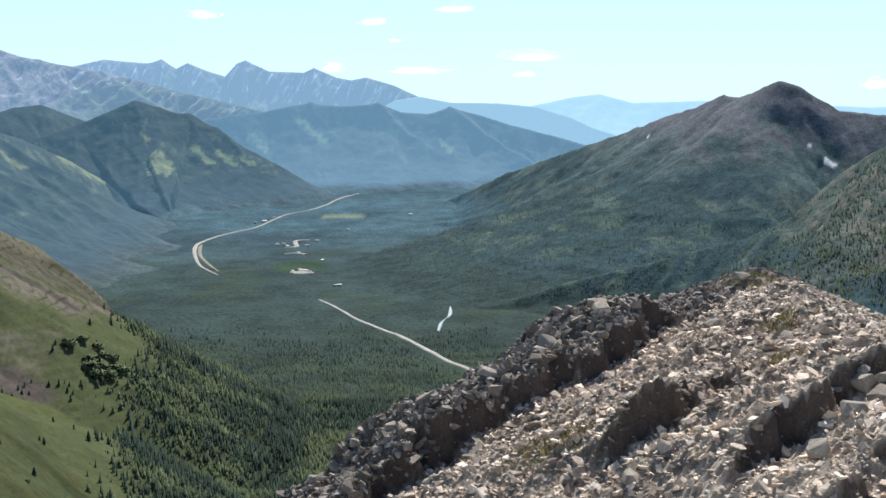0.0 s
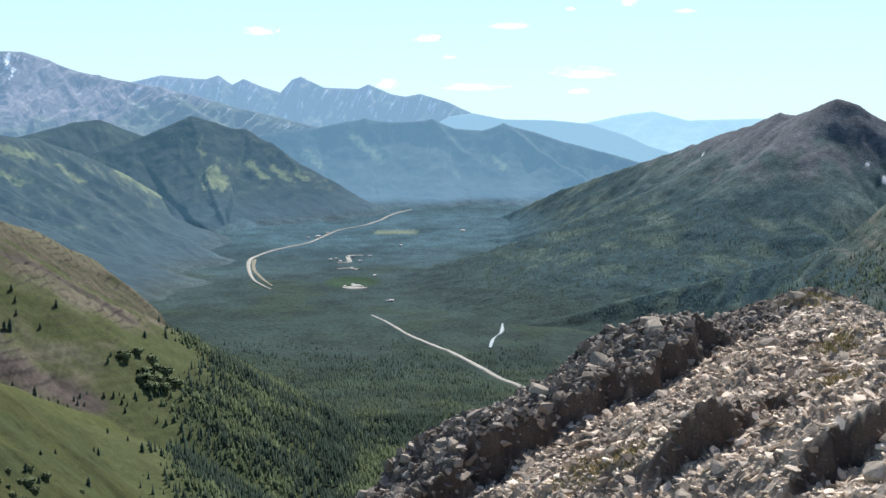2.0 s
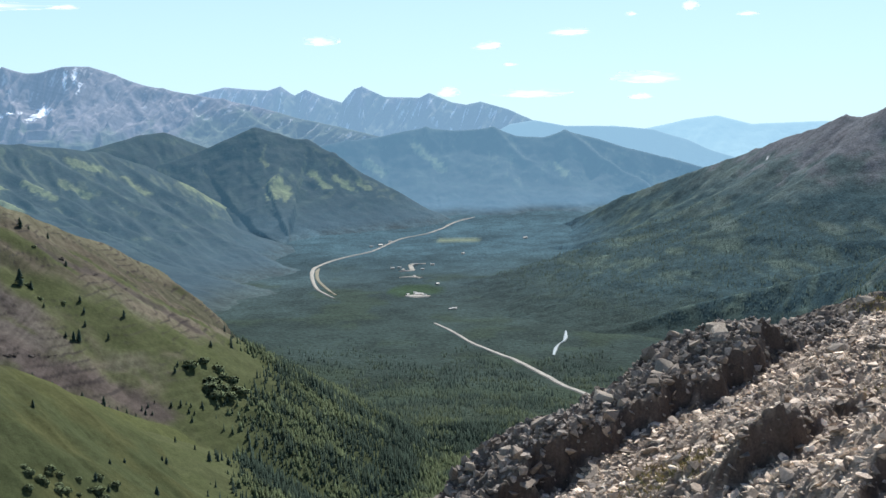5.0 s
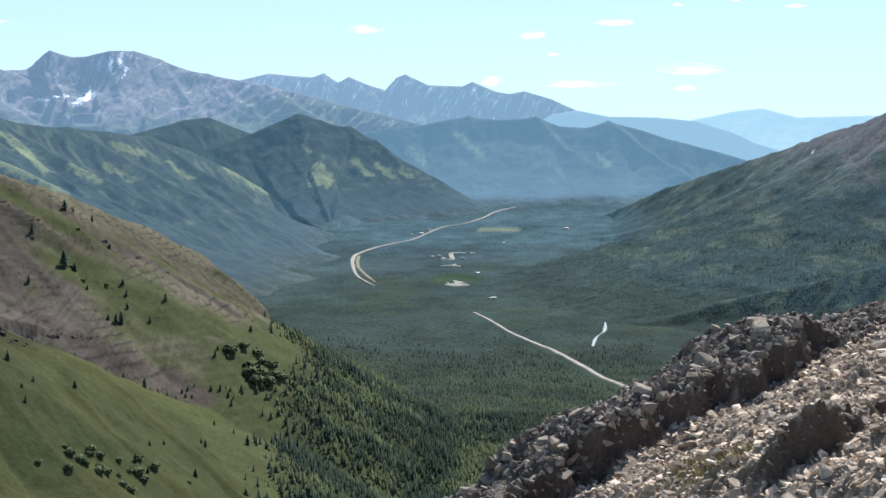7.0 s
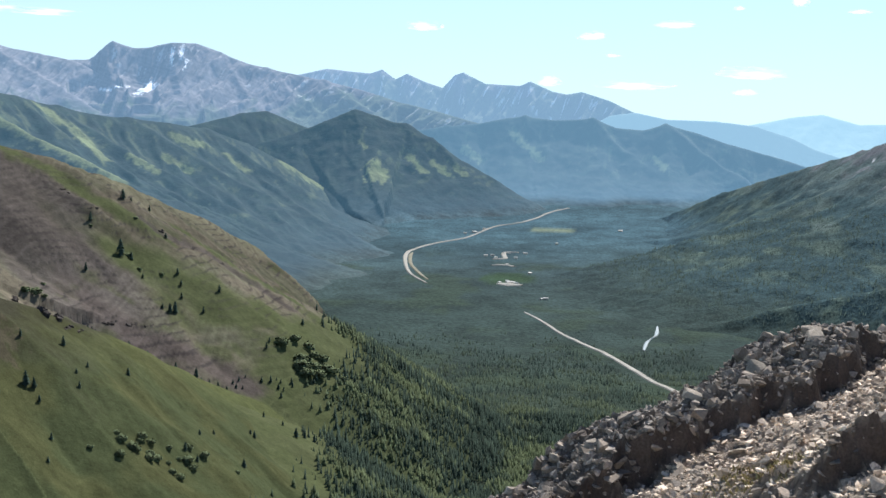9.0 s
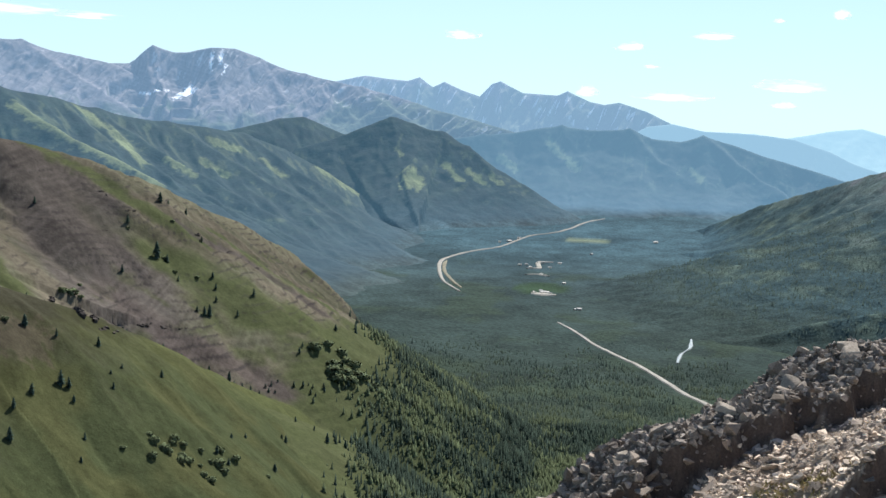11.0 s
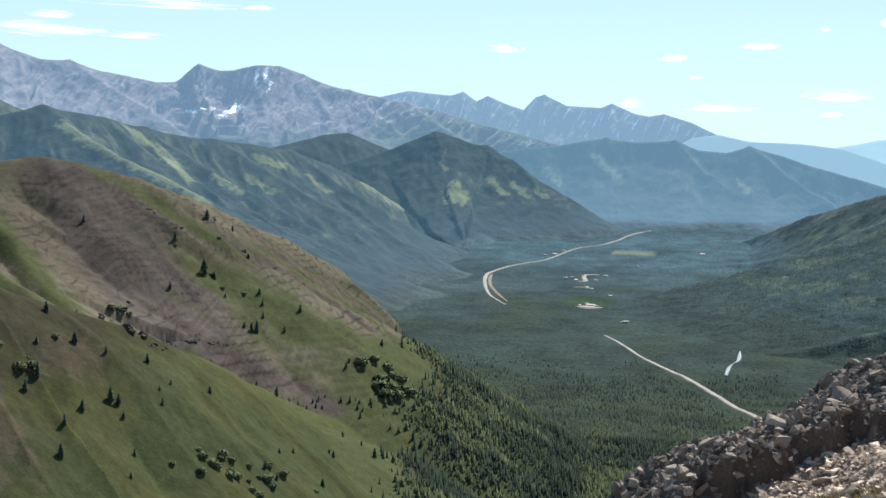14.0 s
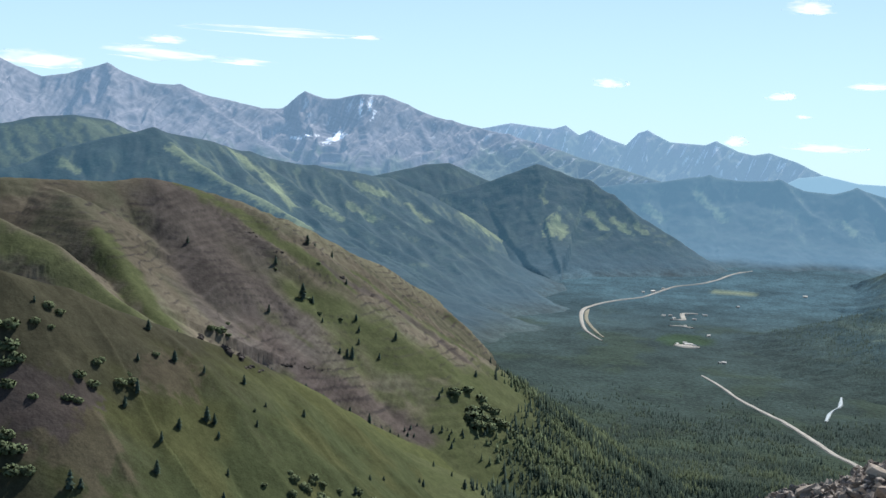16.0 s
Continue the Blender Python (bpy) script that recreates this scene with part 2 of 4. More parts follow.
REAR_RIB = [(-539, 1139, -65), (-494, 1143, -101), (-471, 1147, -117), (-433, 1164, -138), (-410, 1175, -154), (-388, 1188, -171), (-363, 1198, -189), (-339, 1208, -209), (-318, 1214, -233), (-302, 1213, -256), (-285, 1200, -310)]
REAR_RIB_LOW = [(-572, 998, -36), (-541, 1003, -49), (-502, 1007, -70), (-470, 1011, -86), (-429, 1024, -114), (-395, 1037, -136), (-362, 1052, -154), (-323, 1067, -182), (-292, 1073, -199), (-270, 1072, -222), (-250, 1060, -256), (-238, 1045, -310)]
LEFT_SPUR = [(-700, 690, 0), (-600, 737, -37), (-558, 744, -56), (-531, 745, -66), (-506, 744, -77), (-477, 739, -95), (-453, 737, -107), (-425, 730, -124)]
LEFT_SPUR_BACK = [(-651, 911, -37), (-595, 877, -42), (-556, 843, -57), (-519, 819, -78), (-484, 794, -98), (-458, 775, -110), (-425, 760, -130)]
NEAR_SPUR = [(-640, 420, -30), (-419, 560, -70), (-400, 599, -81), (-373, 639, -101), (-354, 695, -123), (-336, 760, -150), (-320, 841, -187), (-291, 915, -222), (-258, 966, -262), (-244, 985, -290), (-235, 1000, -330)]
RIGHT_RIDGE = [(1400, 2560, -40), (934, 2693, -27), (849, 2720, -15), (805, 2734, 9), (765, 2745, 33), (725, 2756, 44), (691, 2816, 27), (668, 2873, 12), (636, 2932, 14), (609, 3019, -10), (552, 3152, -32), (500, 3262, -66), (413, 3375, -101), (319, 3485, -143), (217, 3593, -184), (125, 3698, -234), (27, 3780, -284), (-74, 3749, -321)]
RIGHT_SPUR_A = [(636, 2932, 14), (548, 2868, -67), (465, 2781, -132), (377, 2674, -193), (267, 2536, -245), (167, 2394, -285), (78, 2279, -313)]
RIGHT_SPUR_B = [(500, 3262, -66), (387, 3156, -150), (261, 2989, -215), (147, 2846, -263), (44, 2700, -298)]
RIGHT_SPUR_C = [(725, 2756, 44), (681, 2695, -21), (635, 2624, -78), (571, 2537, -143), (502, 2469, -184), (422, 2383, -230)]
RIGHT_NEAR = [(860, 1500, 60), (675, 1668, 2), (608, 1747, -63), (577, 1789, -90), (546, 1841, -129), (512, 1892, -175), (458, 1947, -210), (374, 2005, -241), (271, 2042, -271), (171, 2043, -299), (88, 2028, -325)]


def floor_z(X, Y):
    D = np.hypot(X, Y)
    own = -2.5 - 0.62 * D
    flat = -330 + np.maximum(0, D - 3000) * 0.05 + 130 * np.exp(-(D / 850) ** 2) + 2.0 * fbm(X / 140, Y / 140, 3, 5)
    return np.maximum(own, flat)


def hill_z(X, Y, parts=False):
    """The grassy hill: a rear ridge with ribs that run down from it, a shoulder, and a nearer spur."""
    wx, wy = X + 5 * fbm(X / 70, Y / 70, 3, 11), Y + 5 * fbm(X / 70, Y / 70, 3, 12)
    best, owner = np.full(X.shape, -900.0), np.zeros(X.shape, int)
    for line, front, back, seed, round_ in ((REAR_HILL[:6], 0.62, 0.6, 1, 14), (REAR_HILL[5:], 0.62, 0.6, 1, 14), (REAR_RIB, 0.62, 0.62, 2, 5), (REAR_RIB_LOW, 0.62, 0.8, 6, 5), (NEAR_SPUR, 0.7, 0.8, 3, 12), (LEFT_SPUR, 0.6, 0.62, 7, 6), (LEFT_SPUR_BACK, 0.55, 0.5, 13, 6)):
        d, z, s, side = crest(wx, wy, line)
        slope = 0.5 * (front + back) + 0.5 * side * (back - front)
        h = z - slope * (np.sqrt(d * d + round_ ** 2) - round_) + 0.035 * np.minimum(d, 110) * grain(s / 34, d / 260, seed) + 0.35 * step(10, 60, d) * grain((s + 0.2 * d) / 5, d / 80, seed + 40)
        owner = np.where(h > best, seed, owner)
        best = np.maximum(best, h)
    ledge = step(-0.05, 0.35, fbm(X / 90, Y / 90, 3, 24)) * np.where(owner == 3, 0.0, 1.0)
    lift = 2.6 * fbm(X / 60, Y / 60, 3, 23)
    bed = (best + 0.04 * X + lift) / 5.2
    bed = bed - np.floor(bed)
    best = best + 2.0 * ledge * (step(0.0, 0.7, bed) - bed) + 0.9 * fbm(X / 26, Y / 26, 4, 21)  # beds of rock break the slope into low ledges
    return (best, owner) if parts else best


def massif(X, Y, lines, seed, gully, depth, wander, soft=9.0, skew=0.3, octaves=3):
    """Mountains from crest lines with their slopes: concave flanks that run out into the floor, cut by gullies.
    Gives the height, the distance from the crest that rules there, the length along it and its number."""
    wx, wy = X + wander * fbm(X / 90, Y / 90, 4, seed), Y + wander * fbm(X / 90, Y / 90, 4, seed + 1)
    low = floor_z(X, Y)
    best, total, D, S, K = np.full(X.shape, -900.0), 0, np.zeros(X.shape), np.zeros(X.shape), np.zeros(X.shape, int)
    heights = []
    for k, (line, slope) in enumerate(lines):
        d, z, s, _ = crest(wx, wy, line)
        deep = np.maximum(z - low, 5) + 120
        h = z - deep * (1 - np.exp(-slope * (np.sqrt(d * d + 36) - 6) / deep))
        cut = ridged((s + skew * d) / gully, d / (5 * gully), octaves, seed + 3 + 7 * k) - 0.9
        h = h + depth * cut * step(0, 0.9 * gully, d) * step(-20, 70, h - low)
        near = h > best
        D, S, K, best = np.where(near, d, D), np.where(near, s + 900 * k, S), np.where(near, k, K), np.maximum(best, h)
        heights.append(h)
    return best + soft * np.log(sum(np.exp((h - best) / soft) for h in heights)), D, S, K


RIGHT_LINES = ((RIGHT_RIDGE, 0.72), (RIGHT_SPUR_A, 0.66), (RIGHT_SPUR_B, 0.66), (RIGHT_SPUR_C, 0.72), (RIGHT_NEAR, 0.72))


def right_z(X, Y, parts=False):
    Z, D, S, K = massif(X, Y, RIGHT_LINES, 31, 120, 9, 9, 7.0)
    Z = Z - 20 * np.exp(-((X - 735) ** 2 + (Y - 2560) ** 2) / 110 ** 2) + 1.6 * fbm(X / 40, Y / 40, 4, 41)
    return (Z, D, S, K) if parts else Z


def wood_edge(X, Y):
    """How far a point lies past the forest's edge at the foot of the grassy hill."""
    return X - np.interp(Y, (550, 700, 800, 850, 900, 960, 1000, 1050, 1075, 1148, 1209, 1300, 1390, 1500), (-190, -200, -212, -222, -240, -255, -258, -256, -260, -290, -312, -318, -318, -318)) + 14 * fbm(X / 40, Y / 40, 3, 303)


def road_distance(X, Y):
    d = np.full(X.shape, 1e9)
    for line in (ROAD_BEND, ROAD_NEAR, POND):
        d = np.minimum(d, crest(X, Y, [(x, y, 0) for x, y in line])[0])
    return d


def land_z(X, Y):
    return np.maximum(np.maximum(floor_z(X, Y), hill_z(X, Y)), right_z(X, Y))


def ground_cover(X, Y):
    """The forest floor: brown-green beneath the nearer trees, bluer with distance, haze painted into the colour."""
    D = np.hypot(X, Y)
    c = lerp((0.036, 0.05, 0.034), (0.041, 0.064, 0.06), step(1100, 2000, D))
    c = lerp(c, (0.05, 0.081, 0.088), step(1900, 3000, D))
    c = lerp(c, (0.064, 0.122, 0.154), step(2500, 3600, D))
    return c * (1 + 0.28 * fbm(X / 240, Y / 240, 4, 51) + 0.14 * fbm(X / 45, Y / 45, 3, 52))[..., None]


def blob(X, Y, x, y, rx, ry, seed, ragged=0.3):
    return step(1.15, 0.8, np.hypot((X - x) / rx, (Y - y) / ry) + ragged * fbm(X / (0.5 * rx), Y / (0.5 * rx), 3, seed))


# ---- ground ----
dists = np.concatenate([np.linspace(0.5, 60, 12), np.geomspace(66, 4960, 240)])
bear = np.concatenate([np.linspace(-180, -48, 45)[:-1], np.linspace(-48, 30, 440), np.linspace(30, 180, 50)[1:]])
A, D = np.meshgrid(np.radians(bear), dists)
X, Y = D * np.sin(A), D * np.cos(A)
Z = floor_z(X, Y)
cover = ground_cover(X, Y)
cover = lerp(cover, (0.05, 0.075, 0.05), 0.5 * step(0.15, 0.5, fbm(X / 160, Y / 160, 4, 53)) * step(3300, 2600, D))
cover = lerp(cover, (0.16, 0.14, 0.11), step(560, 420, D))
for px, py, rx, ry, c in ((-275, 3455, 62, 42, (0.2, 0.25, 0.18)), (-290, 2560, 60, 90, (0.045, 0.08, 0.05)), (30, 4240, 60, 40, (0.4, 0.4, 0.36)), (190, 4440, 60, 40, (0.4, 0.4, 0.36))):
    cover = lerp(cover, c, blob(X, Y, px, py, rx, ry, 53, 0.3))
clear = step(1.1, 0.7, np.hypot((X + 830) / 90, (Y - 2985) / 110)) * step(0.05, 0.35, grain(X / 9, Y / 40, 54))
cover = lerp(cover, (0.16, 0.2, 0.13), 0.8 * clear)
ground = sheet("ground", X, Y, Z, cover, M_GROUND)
tagged(ground, "dark spruce-covered valley floor stretching to the hills", "ground", kind="structure")


for name, start in (("backdrop_valley_floor", 4130),):
    X, Y = fan(-34, 20, 380, np.linspace(start - 250, 4955, 70))
    D = np.hypot(X, Y) + 190 * fbm(X / 260, Y / 260, 4, 54)
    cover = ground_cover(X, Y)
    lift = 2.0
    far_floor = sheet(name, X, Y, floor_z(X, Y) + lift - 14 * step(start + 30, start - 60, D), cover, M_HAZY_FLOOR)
    tagged(far_floor, "hazy blue-green forest far down the valley", "forest", kind="structure")


def ribbon(name, line, widths, material, lift, label, category):
    """A strip along a smoothed line, laid on the ground, with low crowned edges."""
    pts = [Vector((*p, 0)) for p in line]
    fine = []
    for i in range(len(pts) - 1):
        p0, p1, p2, p3 = pts[max(i - 1, 0)], pts[i], pts[i + 1], pts[min(i + 2, len(pts) - 1)]
        for k in range(14):
            t = k / 14
            fine.append(0.5 * ((2 * p1) + (p2 - p0) * t + (2 * p0 - 5 * p1 + 4 * p2 - p3) * t * t + (3 * p1 - p0 - 3 * p2 + p3) * t ** 3))
    fine.append(pts[-1])
    verts, faces = [], []
    for i, p in enumerate(fine):
        way = (fine[min(i + 1, len(fine) - 1)] - fine[max(i - 1, 0)]).normalized()
        side = Vector((way.y, -way.x, 0))
        w = np.interp(i / (len(fine) - 1), np.linspace(0, 1, len(widths)), widths) * (1 + 0.12 * float(grain(i * 0.6, 3.3, 7)))
        z = float(floor_z(np.array([p.x]), np.array([p.y]))[0])
        for k, dz in ((-0.8, -2), (-0.46, lift), (0, lift + 0.3), (0.46, lift), (0.8, -2)):
            q = p + side * w * k
            verts.append((q.x, q.y, z + dz))
        if i:
            for k in range(4):
                b = 5 * i + k
                faces.append((b - 5, b - 4, b + 1, b))
    return tagged(new(name, mesh_from(name, verts, faces, material)), label, category, kind="structure")


ribbon("road_bend", ROAD_BEND, (3, 6, 8, 7, 5, 5, 5, 6, 6, 4), M_ROAD, 1.6, "pale gravel highway bending through dark spruce forest", "road")
ribbon("road_verge", [(-562, 2940), (-555, 2880), (-526, 2732), (-484, 2591), (-439, 2469)], (3, 8, 7, 7, 3), M_VERGE, 1.3, "strip of bare tan gravel beside the highway bend", "verge")
ribbon("road_straight", ROAD_NEAR, (4, 6, 7, 7, 8, 8), M_ROAD, 1.2, "straight pale highway cutting through the spruce forest", "road")
ribbon("water", POND, (3, 5, 1, 6, 2), M_WATER, 1.5, "narrow glinting pond among the dark spruces", "pond")

# ---- hills and mountains ----
X, Y = fan(-60, -8, 920, np.geomspace(330, 1700, 520))
Z, owner = hill_z(X, Y, True)
base = floor_z(X, Y)
patch = fbm(X / 60, Y / 60, 4, 61)
d1, _, s1, _ = crest(X, Y, NEAR_SPUR)
d3, _, s3, _ = crest(X, Y, REAR_RIB_LOW)
streak = grain((s3 + 0.25 * d3) / 4, d3 / 60, 63) + 0.7 * grain((s3 + 0.25 * d3) / 1.8, d3 / 45, 64)


def strip(line, width, seed, ragged=0.5):
    d = crest(X, Y, [(x, y, 0) for x, y in line])[0]
    return step(1.2, 0.4, d / width + ragged * fbm(X / width, Y / width, 3, seed))


face = strip([(-530, 985), (-497, 946), (-461, 919), (-435, 907), (-403, 883)], 62, 62)
rear_cover = lerp(DRY, DRY * (0.84, 0.93, 0.85), step(-0.2, 0.4, patch))
rear_cover = lerp(rear_cover, SCREE * (0.78, 0.76, 0.78), 0.85 * face)
rear_cover = lerp(rear_cover, GRASS * (1.05, 1.0, 1.0), 0.75 * step(0.0, 0.5, fbm(X / 38, Y / 38, 4, 47)) * step(-480, -400, X))
# Rear slope lightens to the right, sunlight put into its colour.
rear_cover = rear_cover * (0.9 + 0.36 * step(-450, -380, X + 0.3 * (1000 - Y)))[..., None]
green = np.maximum(strip([(-560, 1010), (-520, 1033), (-485, 1030), (-454, 1036), (-425, 1050)], 14, 66), strip([(-437, 1128), (-418, 1124), (-394, 1118), (-367, 1133), (-326, 1135)], 17, 52))
green = np.maximum(green, np.maximum(strip([(-530, 828), (-516, 817), (-481, 793), (-452, 773), (-440, 771)], 15, 56), 0.9 * strip([(-600, 722), (-546, 727), (-521, 732), (-491, 733), (-461, 736), (-443, 736)], 19, 51)))
green = np.maximum(green, strip([(-418, 981), (-373, 990), (-345, 1009), (-311, 1025), (-290, 1030), (-290, 975)], 42, 65))
green = np.maximum(green, step(-322, -300, X + 12 * patch))
rear_cover = lerp(rear_cover, GRASS * (1.2, 1.18, 1.12), 0.92 * green)
rear_cover = lerp(rear_cover, (0.078, 0.068, 0.064), 0.8 * strip([(-440, 1050), (-426, 1055), (-411, 1082), (-389, 1098), (-355, 1099), (-320, 1094)], 9, 50))  # dark bare bands between the ribs
scree = np.maximum(strip([(-373, 884), (-351, 899), (-327, 909), (-304, 916)], 20, 67, 0.35), 0.7 * strip([(-425, 885), (-400, 880), (-380, 890)], 18, 57))
rear_cover = lerp(rear_cover, SCREE * (0.86, 0.8, 0.81), 0.92 * scree)
d2 = crest(X, Y, REAR_HILL[6:])[0]
rear_cover = lerp(rear_cover, (0.165, 0.162, 0.108), 0.6 * step(75, 15, d2 + 30 * patch))  # grass along the open crest painted paler, as if sunlit
bed = (Z + 0.04 * X + 2.6 * fbm(X / 60, Y / 60, 3, 23)) / 5.2
bed = bed - np.floor(bed)
bands = step(0.72, 0.9, bed) * step(-0.1, 0.25, fbm(X / 45, Y / 45, 3, 68)) * step(-275, -315, X)
bands = np.maximum(bands, step(0.55, 0.9, np.sin(Z / 1.3 + 2 * patch)) * strip([(-370, 886), (-330, 908)], 16, 54))
rear_cover = lerp(rear_cover, DARK_ROCK * 1.2, 0.8 * bands * (1 - 0.4 * green))
rear_cover = rear_cover * (1 + 0.24 * np.clip(streak, -1, 1) * (1 - 0.75 * green) * step(-300, -350, X))[..., None]
near_cover = lerp(GRASS * 0.95, GRASS * (1.14, 1.02, 0.96), step(-0.3, 0.4, patch))
near_cover = lerp(near_cover, DRY * (0.64, 0.68, 0.62), 0.85 * step(-300, -365, X + 45 * patch))
near_cover = lerp(near_cover, DRY * (1.05, 0.98, 0.95), 0.6 * np.maximum(blob(X, Y, -338, 600, 12, 26, 48, 0.6), blob(X, Y, -328, 497, 26, 20, 46, 0.6)))
near_cover = lerp(near_cover, (0.085, 0.072, 0.07), 0.85 * np.maximum(blob(X, Y, -355, 498, 24, 22, 69, 0.5), blob(X, Y, -343, 522, 9, 14, 45, 0.5)))
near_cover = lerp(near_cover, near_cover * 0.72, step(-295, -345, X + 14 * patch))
# Grass by the near spur's crest brightened with painted sun.
near_cover = lerp(near_cover, GRASS * (1.5, 1.4, 1.2), 0.6 * step(60, 10, d1 + 20 * patch) * step(-345, -320, X))
near_cover = near_cover * (1 + 0.08 * np.clip(grain(s1 / 3, d1 / 30, 59), -1, 1) + 0.1 * fbm(X / 12, Y / 12, 3, 58))[..., None]
cover = lerp(rear_cover, near_cover, owner == 3)
cover = lerp(cover, (0.052, 0.066, 0.034), 0.8 * step(-6, 26, wood_edge(X, Y)))
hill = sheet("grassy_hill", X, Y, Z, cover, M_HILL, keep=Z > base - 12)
tagged(hill, "steep grassy hill with brown scree bands and scattered spruces", "hill")

X, Y = fan(-8, 42, 640, np.geomspace(1300, 4500, 330))
Z, down, along, which = right_z(X, Y, True)
base = floor_z(X, Y)
patch = fbm(X / 120, Y / 120, 4, 71)
streak = 0.5 * fbm((along + 0.3 * down) / 26, down / 220, 3, 73) + 0.6 * fbm((X + 0.35 * Y) / 32, (Y - 0.35 * X) / 130, 4, 77)
# The blue in these woods and rocks is painted haze.
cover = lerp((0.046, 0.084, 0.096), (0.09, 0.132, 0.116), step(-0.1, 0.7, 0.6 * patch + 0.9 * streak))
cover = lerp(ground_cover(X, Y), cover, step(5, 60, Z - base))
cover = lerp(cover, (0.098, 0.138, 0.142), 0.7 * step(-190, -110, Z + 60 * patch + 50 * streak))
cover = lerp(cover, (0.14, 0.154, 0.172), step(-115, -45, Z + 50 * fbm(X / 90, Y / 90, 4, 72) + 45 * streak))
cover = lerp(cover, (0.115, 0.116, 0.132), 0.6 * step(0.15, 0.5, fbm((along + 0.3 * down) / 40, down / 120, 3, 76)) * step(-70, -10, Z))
nearer = which == 4
ribs = fbm((along + 0.9 * down) / 12, down / 110, 3, 74)
cover = lerp(cover, lerp((0.085, 0.115, 0.102), (0.145, 0.15, 0.13), step(-0.1, 0.35, ribs + 0.4 * patch)), nearer * step(-215, -150, Z + 30 * patch))
for px, py, rx, ry in ((783, 2573, 15, 9), (748, 2593, 5, 5), (496, 3080, 3, 6)):  # snow left in hollows
    cover = lerp(cover, SNOW, blob(X, Y, px, py, rx, ry, 75))
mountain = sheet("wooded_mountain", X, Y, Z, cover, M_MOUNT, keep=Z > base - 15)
tagged(mountain, "dark wooded mountain with a bare grey-brown rocky peak", "mountain")


def range_sheet(name, lines, az, dist, n, m, paint, material, label, seed, gully, depth, wander=7, soft=9.0, skew=0.3, bowls=()):
    """A mountain range past the valley; its lower slopes run out into the forest."""
    X, Y = fan(az[0], az[1], n, np.linspace(dist[0], dist[1], m))
    Z, D, S, K = massif(X, Y, lines, seed, gully, depth, wander, soft, skew)
    for x, y, r, deep in bowls:
        Z = Z - deep * np.exp(-((X - x) ** 2 + (Y - y) ** 2) / r ** 2)
    Z = Z + 1.4 * fbm(X / 30, Y / 30, 4, seed + 3) * step(-5, 40, D)
    fall, across = np.gradient(Z, axis=0) / np.gradient(np.hypot(X, Y), axis=0), np.gradient(Z, axis=1) / np.hypot(np.gradient(X, axis=1), np.gradient(Y, axis=1))
    over = Z - floor_z(X, Y)
    # Base colour dims as the emitted haze grows, to stay level with the floor.
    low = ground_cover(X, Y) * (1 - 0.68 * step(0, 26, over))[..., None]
    cover = lerp(low, paint(X, Y, Z, D, S, K, across), step(10, 90, over))
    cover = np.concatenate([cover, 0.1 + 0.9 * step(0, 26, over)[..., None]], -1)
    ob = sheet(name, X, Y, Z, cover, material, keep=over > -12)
    return tagged(ob, label, "mountain", kind="structure")


def wooded(seed, green=0.0, pale=(0.075, 0.105, 0.045), meadows=()):
    """Dark woods, with dry grass beside the crests of the spurs and on open slopes."""
    def paint(X, Y, Z, d, s, k, across):
        c = lerp((0.014, 0.026, 0.029), (0.024, 0.04, 0.036), step(-0.2, 0.5, fbm(X / 60, Y / 60, 4, seed)))
        open_ = fbm((s + 0.3 * d) / 22, d / 75, 4, seed + 9)
        meadow = step(0.4, 0.65, open_ + green - 0.7 * across) * step(8, 25, d) * step(260, 150, d) * (0.28 if green < 0.3 else 1)
        for line, width in meadows:
            far = crest(X, Y, [(x, y, 0) for x, y in line])[0]
            meadow = np.maximum(meadow, step(1.25, 0.45, far / (1.3 * width) + 0.7 * open_ + 0.4 * fbm(X / 14, Y / 14, 3, seed + 20)))
        return lerp(c, pale, 0.85 * meadow)
    return paint


def bare(seed, snow=0.0, green=-120, base=GREY, drifts=()):
    """Bare rock with tilted beds and gullies, green below, and snow left in gullies."""
    def paint(X, Y, Z, d, s, k, across):
        patch = fbm(X / 80, Y / 80, 4, seed)
        c = lerp(base * (1.08, 1.0, 0.97), base * (0.82, 0.76, 0.76), step(-0.2, 0.5, patch))
        bed = grain((s + 0.55 * d) / 11, d / 130, seed + 2) + 0.6 * grain((s + 0.55 * d) / 5, d / 90, seed + 5)
        c = c * (1.1 + 0.5 * np.clip(bed, -1, 1))[..., None]
        c = lerp((0.055, 0.08, 0.05), c, step(green, green + 90, Z + 60 * patch - 90 * step(-1420, -1150, X)))
        for x, z, rx, rz in drifts:
            c = lerp(c, SNOW, blob(X + 0.35 * Z, Z, x + 0.35 * z, z, rx, rz, seed + 30, 0.7))
        return lerp(c, SNOW, snow * step(0.46, 0.54, grain((s + 0.55 * d) / 9, d / 70, seed + 4)) * step(8, 20, d) * step(120, 80, d + 40 * patch))
    return paint


FOOTHILL = [(-1900, 2150, -140), (-1772, 2358, -73), (-1733, 2424, -52), (-1696, 2475, -23), (-1636, 2539, 9), (-1555, 2624, 34), (-1489, 2776, 16), (-1448, 2910, -9), (-1378, 3032, -29), (-1280, 3182, -42), (-1211, 3305, -60), (-1130, 3418, -98), (-1034, 3500, -158), (-966, 3572, -213), (-888, 3612, -259)]
